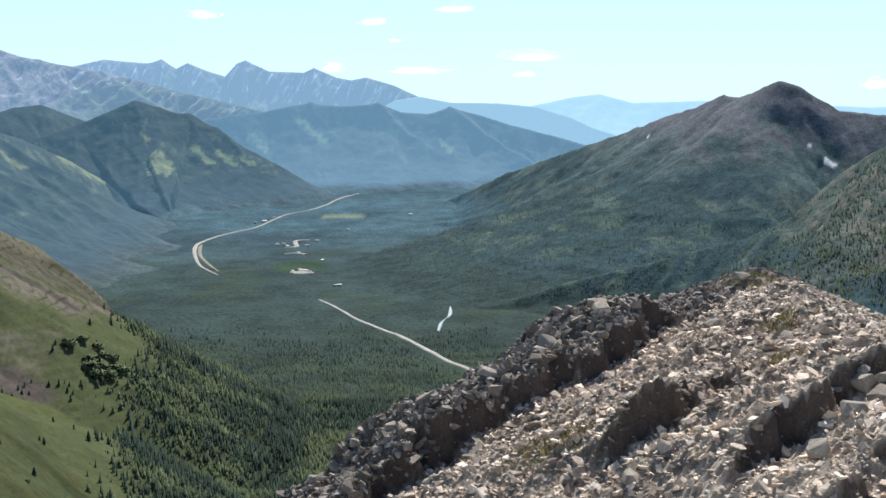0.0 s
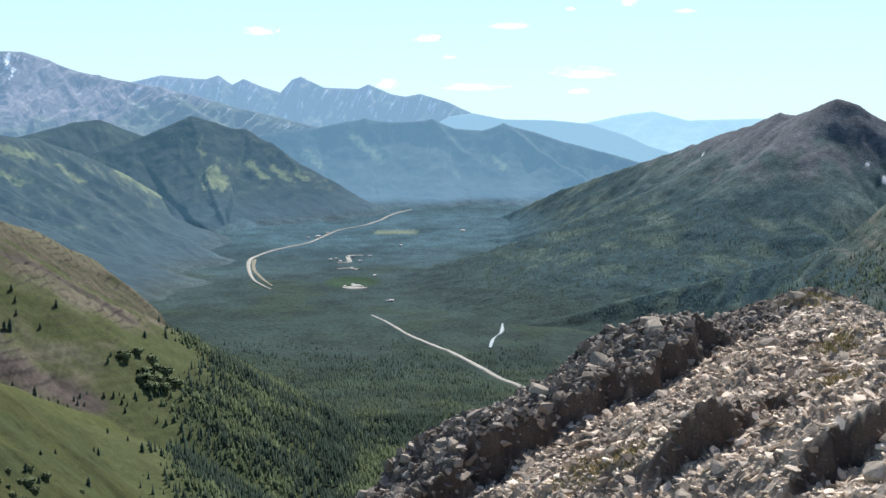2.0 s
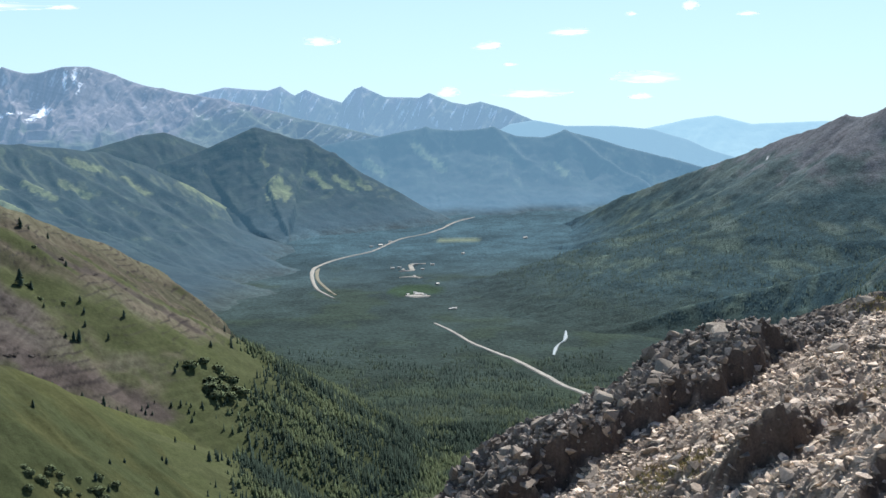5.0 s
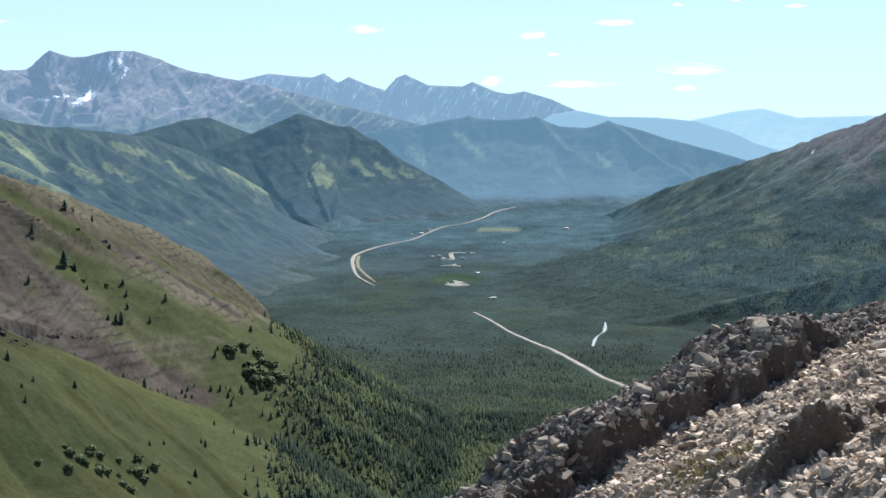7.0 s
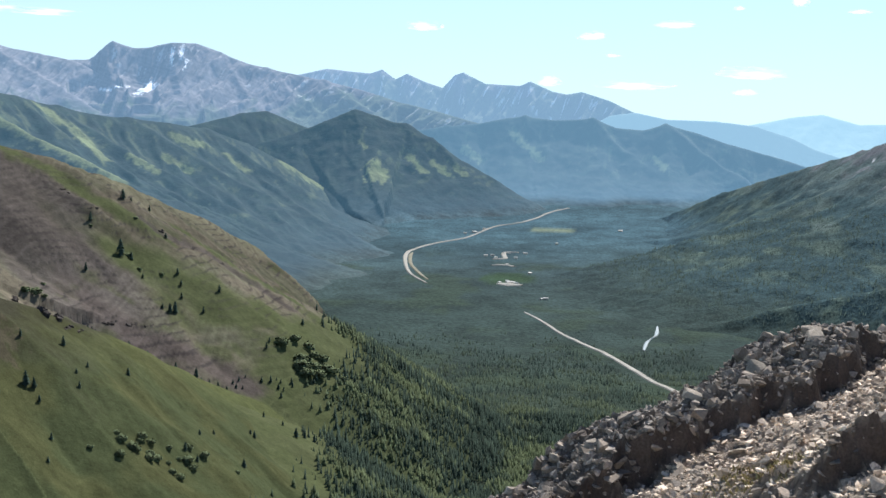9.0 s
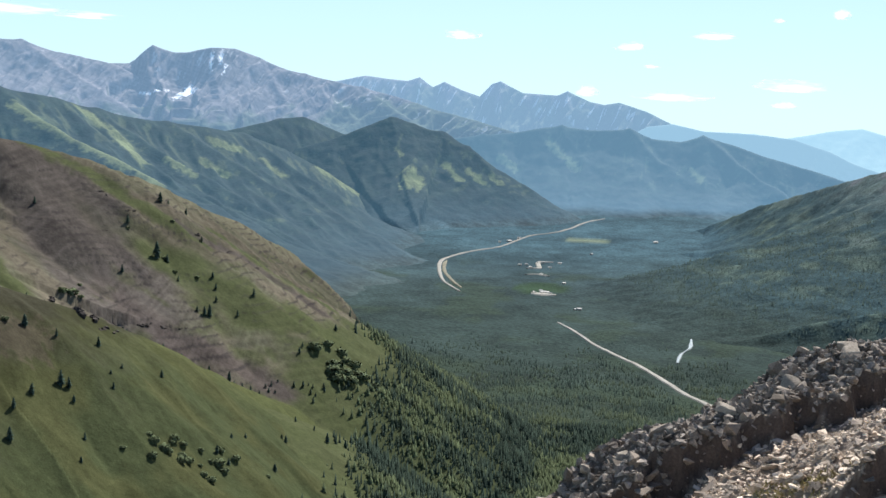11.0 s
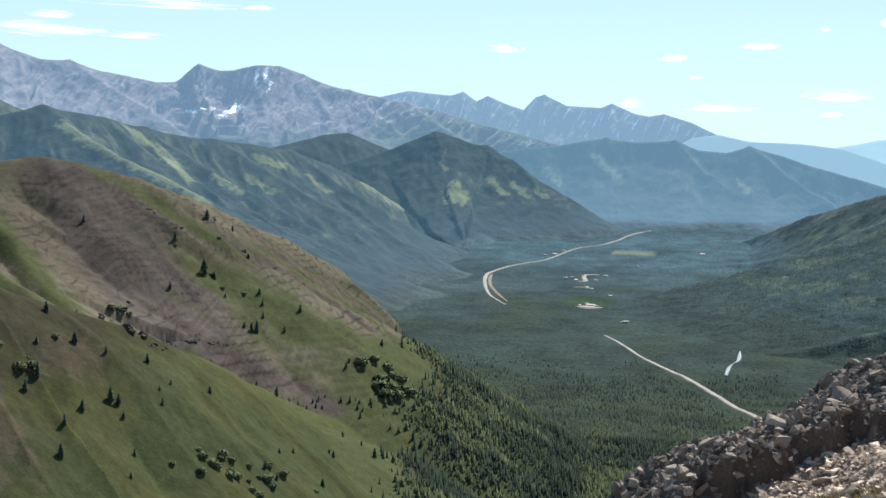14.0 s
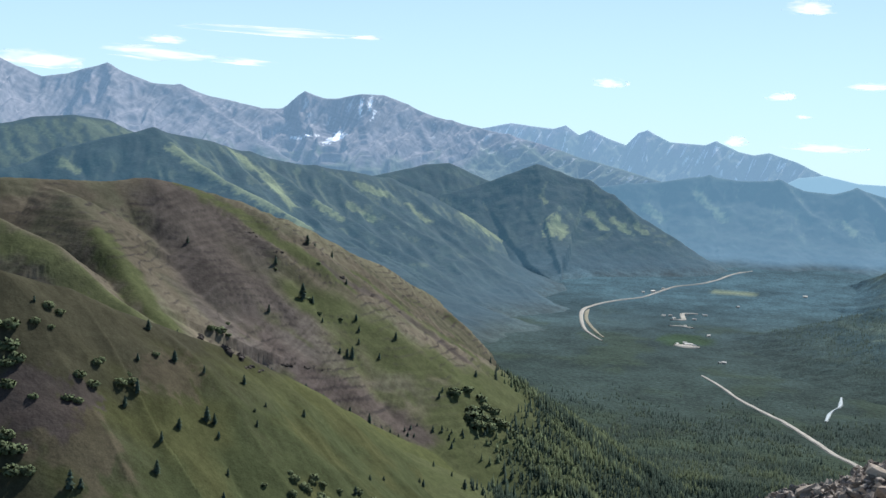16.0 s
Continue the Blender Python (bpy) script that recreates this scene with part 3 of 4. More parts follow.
FOOTHILL_SPURS = ([(-1555, 2624, 34), (-1437, 2576, -20), (-1332, 2542, -66), (-1199, 2530, -114), (-1083, 2517, -167), (-976, 2517, -220)],
                  [(-1448, 2910, -9), (-1327, 2857, -64), (-1221, 2828, -113), (-1092, 2805, -164), (-972, 2796, -222)],
                  [(-1696, 2475, -23), (-1640, 2416, -65), (-1570, 2379, -111)],
                  [(-1340, 3092, -37), (-1194, 3055, -99), (-1061, 3040, -163), (-951, 3035, -219)],
                  [(-1211, 3305, -60), (-1072, 3248, -124), (-950, 3223, -190)])
DARK_HILL = [(-1190, 3714, -103), (-1091, 3796, -68), (-999, 3853, -28), (-936, 3889, -10), (-867, 3905, -15), (-780, 3923, -49), (-689, 3920, -93), (-580, 3917, -155), (-491, 3919, -206)]
DARK_SPURS = ([(-936, 3889, -10), (-902, 3825, -82), (-856, 3784, -149), (-813, 3753, -206)], [(-780, 3923, -49), (-750, 3868, -105), (-708, 3835, -164), (-659, 3813, -214)],
              [(-689, 3920, -93), (-640, 3898, -139), (-582, 3877, -189)])
LOW_HILL = [(-1453, 3565, -81), (-1366, 3706, -47), (-1286, 3840, -15), (-1229, 3891, -6), (-1167, 3931, -32), (-1068, 3979, -70), (-927, 4014, -122)]
VALLEY_HILLS = [(-980, 4238, -71), (-835, 4300, -61), (-724, 4340, -44), (-612, 4377, -30), (-516, 4400, -9), (-459, 4416, -2), (-362, 4435, -12), (-226, 4444, -5), (-147, 4458, -33), (-50, 4470, -39), (27, 4480, -18), (124, 4488, -43), (241, 4494, -78), (357, 4496, -108), (507, 4471, -148), (640, 4440, -200)]
VALLEY_SPURS = ([(-459, 4416, -2), (-413, 4361, -70), (-357, 4305, -145), (-305, 4259, -199)], [(-724, 4340, -44), (-656, 4290, -113), (-570, 4242, -176), (-528, 4217, -221)],
                [(-226, 4444, -5), (-143, 4388, -84), (-64, 4340, -148), (-6, 4300, -193)], [(27, 4480, -18), (124, 4418, -89), (218, 4365, -152), (291, 4320, -186)])
SHOULDER = [(-2300, 2250, -80), (-2041, 2465, -21), (-1985, 2636, 31), (-1951, 2723, 52), (-1902, 2819, 65), (-1858, 2907, 58), (-1822, 2988, 29), (-1770, 3078, -12), (-1700, 3180, -70)]
WEST_MASSIF = [(-3014, 3409, 382), (-2840, 3580, 305), (-2773, 3671, 266), (-2719, 3723, 232), (-2672, 3769, 213), (-2609, 3825, 229), (-2563, 3856, 251), (-2505, 3906, 271), (-2439, 3947, 241), (-2377, 3997, 217), (-2292, 4046, 214), (-2204, 4095, 184), (-2115, 4141, 170), (-2001, 4186, 145), (-1892, 4193, 90), (-1800, 4180, 10)]
WEST_SPURS = ([(-2505, 3906, 271), (-2424, 3839, 169), (-2326, 3794, 74), (-2248, 3759, 10)], [(-2292, 4046, 214), (-2142, 4025, 132), (-1981, 4018, 51), (-1865, 4007, -12)], [(-2719, 3723, 232), (-2640, 3660, 150), (-2570, 3610, 80)])
HIGH_RANGE = [(-2092, 4187, 150), (-1982, 4240, 157), (-1942, 4269, 213), (-1919, 4291, 236), (-1852, 4320, 222), (-1808, 4349, 222), (-1732, 4380, 233), (-1658, 4419, 227), (-1608, 4438, 211), (-1518, 4469, 173), (-1417, 4502, 146), (-1315, 4533, 127), (-1211, 4552, 107), (-1086, 4573, 80), (-940, 4595, 38), (-791, 4592, 5), (-623, 4578, -36), (-450, 4590, -100)]
HIGH_SPURS = ([(-1657, 4419, 214), (-1631, 4344, 161), (-1614, 4265, 77), (-1626, 4196, 4), (-1632, 4161, -36)], [(-1578, 4448, 190), (-1482, 4376, 98), (-1417, 4324, 28), (-1361, 4289, -30)],
              [(-1417, 4502, 145), (-1307, 4442, 67), (-1206, 4398, 0)], [(-1973, 4244, 158), (-1982, 4151, 86), (-1900, 4079, 13)], [(-1211, 4552, 107), (-1110, 4500, 50), (-1010, 4470, 0)])
FARTHER_RANGE = [(-1479, 4545, 101), (-1327, 4613, 131), (-1229, 4650, 156), (-1147, 4671, 148), (-1075, 4688, 143), (-1031, 4703, 159), (-983, 4714, 124), (-943, 4727, 146), (-880, 4739, 120), (-806, 4752, 96), (-765, 4759, 145), (-735, 4769, 157), (-649, 4781, 116), (-523, 4802, 112), (-481, 4806, 130), (-396, 4814, 93), (-343, 4823, 84), (-290, 4826, 95), (-184, 4831, 65), (-77, 4834, 15), (49, 4830, -15), (238, 4814, -94), (420, 4800, -180)]


def with_spurs(line, slope, spurs, steeper):
    return [(line, slope)] + [(spur, steeper) for spur in spurs]


FOOTHILL_MEADOWS = (([(-1470, 2590), (-1400, 2562), (-1317, 2542), (-1200, 2530), (-1109, 2514)], 17), ([(-1430, 2829), (-1355, 2819), (-1247, 2738)], 20), ([(-1227, 3137), (-1167, 3193)], 14), ([(-1196, 2986), (-1134, 2989)], 11),
                    ([(-1036, 3477), (-990, 3530), (-932, 3579)], 24), ([(-1666, 2433), (-1633, 2428)], 13), ([(-1114, 3205), (-1059, 3191)], 11), ([(-1218, 2821), (-1151, 2804)], 11))
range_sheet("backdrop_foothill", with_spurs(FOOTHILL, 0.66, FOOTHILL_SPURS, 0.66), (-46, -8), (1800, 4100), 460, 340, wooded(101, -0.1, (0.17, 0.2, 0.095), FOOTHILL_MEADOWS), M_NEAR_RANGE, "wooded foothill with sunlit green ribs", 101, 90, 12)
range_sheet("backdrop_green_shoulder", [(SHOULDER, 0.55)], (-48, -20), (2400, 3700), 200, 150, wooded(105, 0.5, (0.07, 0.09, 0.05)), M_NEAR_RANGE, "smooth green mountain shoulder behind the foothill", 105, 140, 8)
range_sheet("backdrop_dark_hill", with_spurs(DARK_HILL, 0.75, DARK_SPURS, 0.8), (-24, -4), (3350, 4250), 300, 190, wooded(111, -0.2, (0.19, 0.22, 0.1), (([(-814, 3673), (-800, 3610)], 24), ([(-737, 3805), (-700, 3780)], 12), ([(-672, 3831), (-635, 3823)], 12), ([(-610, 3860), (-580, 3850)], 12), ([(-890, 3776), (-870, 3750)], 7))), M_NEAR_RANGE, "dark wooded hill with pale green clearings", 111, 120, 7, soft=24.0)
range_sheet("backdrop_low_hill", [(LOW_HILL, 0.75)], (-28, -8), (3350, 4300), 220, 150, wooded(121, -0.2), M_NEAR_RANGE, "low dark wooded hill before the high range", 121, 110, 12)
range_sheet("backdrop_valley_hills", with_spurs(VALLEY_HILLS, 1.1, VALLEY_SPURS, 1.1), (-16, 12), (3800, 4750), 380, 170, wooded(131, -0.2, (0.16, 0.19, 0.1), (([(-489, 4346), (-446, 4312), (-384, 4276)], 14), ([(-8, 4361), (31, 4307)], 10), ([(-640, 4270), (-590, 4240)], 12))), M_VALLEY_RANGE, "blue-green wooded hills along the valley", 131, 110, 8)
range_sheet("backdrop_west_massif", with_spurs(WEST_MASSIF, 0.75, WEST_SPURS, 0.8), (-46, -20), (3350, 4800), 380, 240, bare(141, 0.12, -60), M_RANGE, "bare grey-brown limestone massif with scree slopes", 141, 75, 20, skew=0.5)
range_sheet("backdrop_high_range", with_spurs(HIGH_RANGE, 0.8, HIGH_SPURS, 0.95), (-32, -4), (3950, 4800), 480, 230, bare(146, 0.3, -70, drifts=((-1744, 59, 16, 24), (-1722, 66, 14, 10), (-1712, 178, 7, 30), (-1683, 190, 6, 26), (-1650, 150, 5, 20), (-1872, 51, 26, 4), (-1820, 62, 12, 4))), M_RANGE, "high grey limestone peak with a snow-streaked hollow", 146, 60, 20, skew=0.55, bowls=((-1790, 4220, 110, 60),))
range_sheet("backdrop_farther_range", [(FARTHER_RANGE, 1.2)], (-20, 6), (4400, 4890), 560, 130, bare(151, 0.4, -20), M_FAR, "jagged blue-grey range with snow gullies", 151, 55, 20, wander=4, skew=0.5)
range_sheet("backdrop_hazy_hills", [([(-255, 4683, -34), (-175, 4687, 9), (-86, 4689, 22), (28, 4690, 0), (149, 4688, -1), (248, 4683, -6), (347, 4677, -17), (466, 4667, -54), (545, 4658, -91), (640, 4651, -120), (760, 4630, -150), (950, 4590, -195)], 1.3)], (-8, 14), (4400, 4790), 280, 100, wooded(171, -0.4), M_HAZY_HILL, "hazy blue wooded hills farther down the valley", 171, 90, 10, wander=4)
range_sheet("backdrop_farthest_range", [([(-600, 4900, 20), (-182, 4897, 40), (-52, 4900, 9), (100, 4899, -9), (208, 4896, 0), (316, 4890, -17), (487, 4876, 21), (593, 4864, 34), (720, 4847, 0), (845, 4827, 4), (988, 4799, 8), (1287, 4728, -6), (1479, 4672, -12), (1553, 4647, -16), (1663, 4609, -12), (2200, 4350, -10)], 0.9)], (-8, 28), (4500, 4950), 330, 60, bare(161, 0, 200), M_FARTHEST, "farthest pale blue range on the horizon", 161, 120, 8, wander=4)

# ---- rock ridge in front ----
def ridge_z(X, Y):
    """The stony spur: a slope with broken ledges, a raised rim along its far edge and a steep drop behind."""
    U, V = (X + Y) / 1.41421, (X - Y) / 1.41421
    W = V + 0.55 * grain(U / 3.1, 0.3, 202) + 0.3 * grain(U / 1.1, V / 2, 201) + 0.13 * grain(U / 0.42, V / 0.5, 203) + 0.08 * grain(X / 0.25, Y / 0.25, 206) + 0.3 * fbm(U / 1.6, V / 3, 3, 204)
    Z = -8.8 + 0.3 * X
    for v0, height, u0, u1, back, seed in ((-21.4, 1.0, 9, 31.0, 9.0, 1), (-15.6, 0.95, 20.6, 25.0, 1.9, 2), (-12.1, 0.95, 20.4, 26.6, 2.2, 3), (-9.6, 0.6, 18, 25, 1.5, 4), (-18.7, 0.3, 24, 31, 1.0, 5), (-13.8, 0.35, 23, 28, 1.2, 6)):
        ends = step(u0 - 1.2, u0 + 0.6, U) * step(u1 + 1.4, u1 - 1.0, U)
        tall = height * (0.95 + 0.35 * grain(U / 2.3, seed, 210 + seed) + 0.08 * grain(U / 0.6, seed, 220 + seed))
        edge = v0 + 0.2 * grain(U / 1.2, seed + 5, 230 + seed)
        Z = Z + tall * ends * step(edge + 0.16, edge - 0.2, W) * np.exp(-np.maximum(0, v0 - V) / back)
    rim = step(-21.4, -22.4, V) * step(33, 31, U)
    Z = Z + rim * (0.12 + 0.45 * np.exp(-((U - 29.2) / 2.3) ** 2) + 0.2 * ridged(U / 1.7, V / 1.2, 2, 205) * step(32, 28, U) - 0.1)
    Z = Z - 0.95 * step(22.5, 16.5, U) * step(-20, -23, V)
    Z = Z - 0.35 * np.maximum(0, X - 10.2) ** 1.6
    Z = Z - 1.1 * np.maximum(0, -24.2 - V) - 0.5 * np.maximum(0, Y - 42.5) ** 1.3
    Z = Z + 0.22 * fbm(X / 1.7, Y / 1.7, 3, 221) + 0.12 * ridged(X / 0.4, Y / 0.4, 3, 231)
    return np.maximum(Z, -1.75 - 0.5 * np.hypot(X, Y) + 0.1 * fbm(X / 1.5, Y / 1.5, 3, 241))


gx = np.concatenate([np.linspace(-45, -9, 40)[:-1], np.linspace(-9, 14, 230), np.linspace(14, 40, 40)[1:]])
gy = np.concatenate([np.linspace(-30, 14, 50)[:-1], np.linspace(14, 48, 340), np.linspace(48, 75, 40)[1:]])
X, Y = np.meshgrid(gx, gy)
Z = ridge_z(X, Y)
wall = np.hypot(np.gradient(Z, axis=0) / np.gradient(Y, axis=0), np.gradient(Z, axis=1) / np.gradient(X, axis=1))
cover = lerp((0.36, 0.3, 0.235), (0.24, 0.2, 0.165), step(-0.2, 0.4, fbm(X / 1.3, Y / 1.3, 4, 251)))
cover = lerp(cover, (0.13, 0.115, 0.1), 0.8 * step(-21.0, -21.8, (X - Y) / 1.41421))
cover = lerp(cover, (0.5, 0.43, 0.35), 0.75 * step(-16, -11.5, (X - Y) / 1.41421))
cover = lerp(cover, (0.095, 0.077, 0.066), step(1.0, 2.0, wall))  # steep ledge faces darkened, their shade put into the colour
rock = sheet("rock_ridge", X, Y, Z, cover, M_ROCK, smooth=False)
tagged(rock, "stony limestone ridge with shaded ledges and loose rubble", "rock ridge")


# ---- loose stones ----
def stone_mesh(rng, k):
    bm = bmesh.new()
    flat = rng.uniform(0.16, 0.45) if k < 14 else rng.uniform(0.45, 0.8)
    for _ in range(13):
        v = Vector((rng.uniform(-1, 1), rng.uniform(-1, 1), rng.uniform(-1, 1)))
        v /= max(abs(v.x), abs(v.y), abs(v.z)) ** 0.75
        bm.verts.new((v.x * 0.5, v.y * 0.5 * rng.uniform(0.7, 1), v.z * 0.5 * flat))
    hull = bmesh.ops.convex_hull(bm, input=bm.verts)
    loose = [g for g in hull["geom_interior"] if isinstance(g, bmesh.types.BMVert)]
    bmesh.ops.delete(bm, geom=loose, context="VERTS")
    bmesh.ops.triangulate(bm, faces=bm.faces)
    me = bpy.data.meshes.new("stone")
    bm.to_mesh(me)
    bm.free()
    me.materials.append(M_STONE_ONE)
    return me


rng = random.Random(4)
STONES = [stone_mesh(rng, k) for k in range(24)]
shapes = []
for me in STONES:
    shapes.append((np.array([v.co for v in me.vertices]), np.array([p.vertices for p in me.polygons])))
pr = np.random.RandomState(8)
count = 54000
su, sv = pr.uniform(13, 35, count), pr.uniform(-25.4, -8.5, count)
sx, sy = (su + sv) / 1.41421, (su - sv) / 1.41421
sz = ridge_z(sx, sy)
steep = np.hypot(ridge_z(sx + 0.12, sy) - ridge_z(sx - 0.12, sy), ridge_z(sx, sy + 0.12) - ridge_z(sx, sy - 0.12)) / 0.24
size = 0.035 + 0.1 * pr.uniform(0, 1, count) ** 2.2 + 0.32 * pr.uniform(0, 1, count) ** 19
rim = (sv < -21.4) & (sv > -25)
size = np.where(rim, np.where(pr.uniform(0, 1, count) < 0.42, 0.09 + 0.2 * pr.uniform(0, 1, count) ** 2 + 0.32 * pr.uniform(0, 1, count) ** 12, 0.8 * size), size)
face = steep > 1.6
size = np.where((face & (pr.uniform(0, 1, count) > 0.4)) | ((sv < -24.5) & (su < 27)), 0, size)
order = np.argsort(-size)
heaps, placed = {False: [[], [], 0], True: [[], [], 0]}, 0
for i in order:
    if sv[i] < -25.6 or size[i] == 0:
        continue
    turn = Euler((pr.normal(0, 0.55 if rim[i] else 0.42), pr.normal(0, 0.55 if rim[i] else 0.42), pr.uniform(0, 6.28))).to_matrix()
    s = float(size[i])
    at = Vector((sx[i], sy[i], sz[i] + 0.07 * s))
    k = pr.randint(4, len(STONES)) if rim[i] else pr.randint(14)
    if placed < 300:
        st = new("stone", STONES[k])
        st.matrix_world = Matrix.LocRotScale(at, turn.to_quaternion(), (s, s, s))
        st.parent = rock
        placed += 1
        continue
    v, f = shapes[k]
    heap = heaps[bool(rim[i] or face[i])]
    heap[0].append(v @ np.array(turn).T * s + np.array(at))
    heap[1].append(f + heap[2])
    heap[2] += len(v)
for heap, name, material, label in ((heaps[False], "rubble", M_STONE, "loose angular limestone rubble"), (heaps[True], "rim_rubble", M_STONE_RIM, "dark grey blocks on rim and ledges, shade in their colour")):
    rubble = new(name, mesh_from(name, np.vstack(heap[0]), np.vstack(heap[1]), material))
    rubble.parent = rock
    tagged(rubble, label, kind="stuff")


def boulder(x, y, size, seed):
    """A large angular block, chipped along its edges, bedded in the rubble."""
    rr = random.Random(seed)
    bm = bmesh.new()
    for _ in range(26):
        v = Vector((rr.uniform(-1, 1), rr.uniform(-1, 1), rr.uniform(-1, 1)))
        v /= max(abs(v.x), abs(v.y), abs(v.z)) ** 0.85
        bm.verts.new((v.x * 0.5, v.y * 0.38, v.z * 0.3))
    hull = bmesh.ops.convex_hull(bm, input=bm.verts)
    bmesh.ops.delete(bm, geom=[g for g in hull["geom_interior"] if isinstance(g, bmesh.types.BMVert)], context="VERTS")
    bmesh.ops.bevel(bm, geom=list(bm.edges), offset=0.02, segments=1, affect="EDGES")
    me = bpy.data.meshes.new("boulder")
    bm.to_mesh(me)
    bm.free()
    me.materials.append(M_BOULDER)
    ob = new("boulder", me)
    z = float(ridge_z(np.array([x]), np.array([y]))[0])
    ob.matrix_basis = Matrix.LocRotScale((x, y, z + 0.1 * size), Euler((rr.uniform(-0.35, 0.35), rr.uniform(-0.35, 0.35), rr.uniform(0, 6.28))), (size, size, size))
    return tagged(ob, "large angular grey-brown limestone block among the rubble", "rock", "boulders on the ridge")


for k, (x, y, size) in enumerate(((2.9, 35.0, 0.7), (4.5, 36.0, 0.7), (7.6, 35.4, 0.55), (8.6, 25.8, 0.6), (9.2, 25.9, 0.55), (8.9, 24.9, 0.7), (6.8, 22.4, 0.5), (-1.3, 31.0, 0.45), (-2.2, 31.2, 0.4), (3.7, 24.3, 0.45), (9.6, 40.4, 0.5), (4.6, 37.4, 0.6), (1.2, 33.2, 0.6), (6.4, 38.6, 0.6), (7.3, 39.4, 0.55), (7.9, 23.9, 0.5), (0.2, 32.6, 0.5), (-3.2, 30.4, 0.35))):
    boulder(x, y, size, k)


def tuft(x, y, spread, count, seed):
    """A patch of short yellow-green mountain grass."""
    rr = np.random.RandomState(seed)
    px, py = x + rr.normal(0, spread, count), y + rr.normal(0, spread * 0.8, count)
    pz = ridge_z(px, py)
    verts, faces = [], []
    for i in range(count):
        a, h, lean = rr.uniform(0, 6.28), rr.uniform(0.06, 0.16), rr.uniform(-0.1, 0.1, 2)
        c, s_, b = math.cos(a) * 0.025, math.sin(a) * 0.025, len(verts)
        z = pz[i] + 0.03
        verts += [(px[i] - c, py[i] - s_, z), (px[i] + c, py[i] + s_, z), (px[i] + lean[0], py[i] + lean[1], z + h)]
        faces.append((b, b + 1, b + 2))
    me = mesh_from("grass_tuft", verts, faces, M_TUFT)
    return tagged(new("grass_tuft", me), "patch of short yellow-green grass between the stones", "grass", "grass on the ridge", "stuff")


for k, (x, y, spread) in enumerate(((10.0, 40.6, 0.55), (9.3, 34.1, 0.4), (9.0, 33.6, 0.3), (2.2, 27.5, 0.5), (2.7, 27.0, 0.4), (7.9, 29.4, 0.4))):
    tuft(x, y, spread, 230, k)


# ---- forest ----
def cone_shape(sides, tiers, seed):
    r = np.random.RandomState(seed)
    v, f = [], []
    for k in range(tiers):
        z0, z1 = k * 0.38, min(1.0, k * 0.38 + (1.0 if tiers == 1 else 0.62))
        w = 0.2 * (1 - 0.42 * k)
        b = len(v)
        for a in range(sides):
            rr = w * r.uniform(0.7, 1.25)
            v.append((rr * math.cos(6.2832 * a / sides), rr * math.sin(6.2832 * a / sides), z0 + r.uniform(0, 0.06)))
        v.append((0, 0, z1))
        f += [(b + a, b + (a + 1) % sides, b + sides) for a in range(sides)]
    return np.array(v), np.array(f)


def scatter(name, count, az, dist, height, keep_fn, tiers, sides, seed, label, leafy=0.8, lift=0.11):
    r = np.random.RandomState(seed)
    a = np.radians(r.uniform(az[0], az[1], count))
    d = np.sqrt(r.uniform(dist[0] ** 2, dist[1] ** 2, count))
    x, y = d * np.sin(a), d * np.cos(a)
    z = land_z(x, y)
    ok = keep_fn(x, y, z, r.uniform(0, 1, count))
    x, y, z = x[ok], y[ok], z[ok]
    n = len(x)
    v, f = cone_shape(sides, tiers, seed)
    h = height * r.uniform(0.4, 1.35, n) * (1 + 0.45 * fbm(x / 35, y / 35, 3, 57))
    w = h * r.uniform(0.6, 1.05, n)
    t = r.uniform(0, 6.28, n)
    light = step(-0.15, 0.4, 1.2 * fbm(x / 60, y / 60, 4, 52) + 0.5 * r.normal(0, 0.35, n)) * leafy
    w = w * (1 + 0.7 * light)
    h = h * (1 - 0.25 * light)
    ct, st = np.cos(t)[:, None], np.sin(t)[:, None]
    P = np.stack([x[:, None] + w[:, None] * (v[:, 0] * ct - v[:, 1] * st), y[:, None] + w[:, None] * (v[:, 0] * st + v[:, 1] * ct), z[:, None] - 0.3 + h[:, None] * v[:, 2]], -1)
    F = f[None] + (np.arange(n) * len(v))[:, None, None]
    # Distant trees turn blue-grey, haze put into their colour.
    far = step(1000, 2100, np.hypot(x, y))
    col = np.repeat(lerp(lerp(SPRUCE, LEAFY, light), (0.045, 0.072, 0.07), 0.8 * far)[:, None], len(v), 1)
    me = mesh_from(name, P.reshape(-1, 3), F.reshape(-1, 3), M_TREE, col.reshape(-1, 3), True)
    out = np.stack([v[:, 0] * ct - v[:, 1] * st, v[:, 0] * st + v[:, 1] * ct, np.full((n, len(v)), lift)], -1)  # soft crowns
    out /= np.linalg.norm(out, axis=-1, keepdims=True)
    me.normals_split_custom_set_from_vertices(out.reshape(-1, 3))
    return tagged(new(name, me), label, "forest", kind="stuff")


def valley_wood(x, y, z, u):
    edge = wood_edge(x, y)
    on_hill = np.where(hill_z(x, y) > floor_z(x, y), 0.05 * step(-25, -5, edge) + 0.3 * step(-4, 12, edge) + 0.65 * step(8, 34, edge), 1)
    on_hill = on_hill * (0.5 + 0.5 * step(-0.35, 0.1, fbm(x / 75, y / 75, 4, 304)))
    u = u + 0.95 * step(1450, 2000, np.hypot(x, y))
    return (np.minimum(road_distance(x, y), np.minimum(road_distance(x, y + 13), road_distance(x, y + 26))) > 9) & (u < on_hill * 0.95) & (np.hypot((x + 276) / 80, (y - 3445) / 45) > 1)


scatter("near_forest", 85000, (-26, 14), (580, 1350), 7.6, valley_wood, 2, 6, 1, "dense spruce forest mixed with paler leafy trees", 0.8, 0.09)
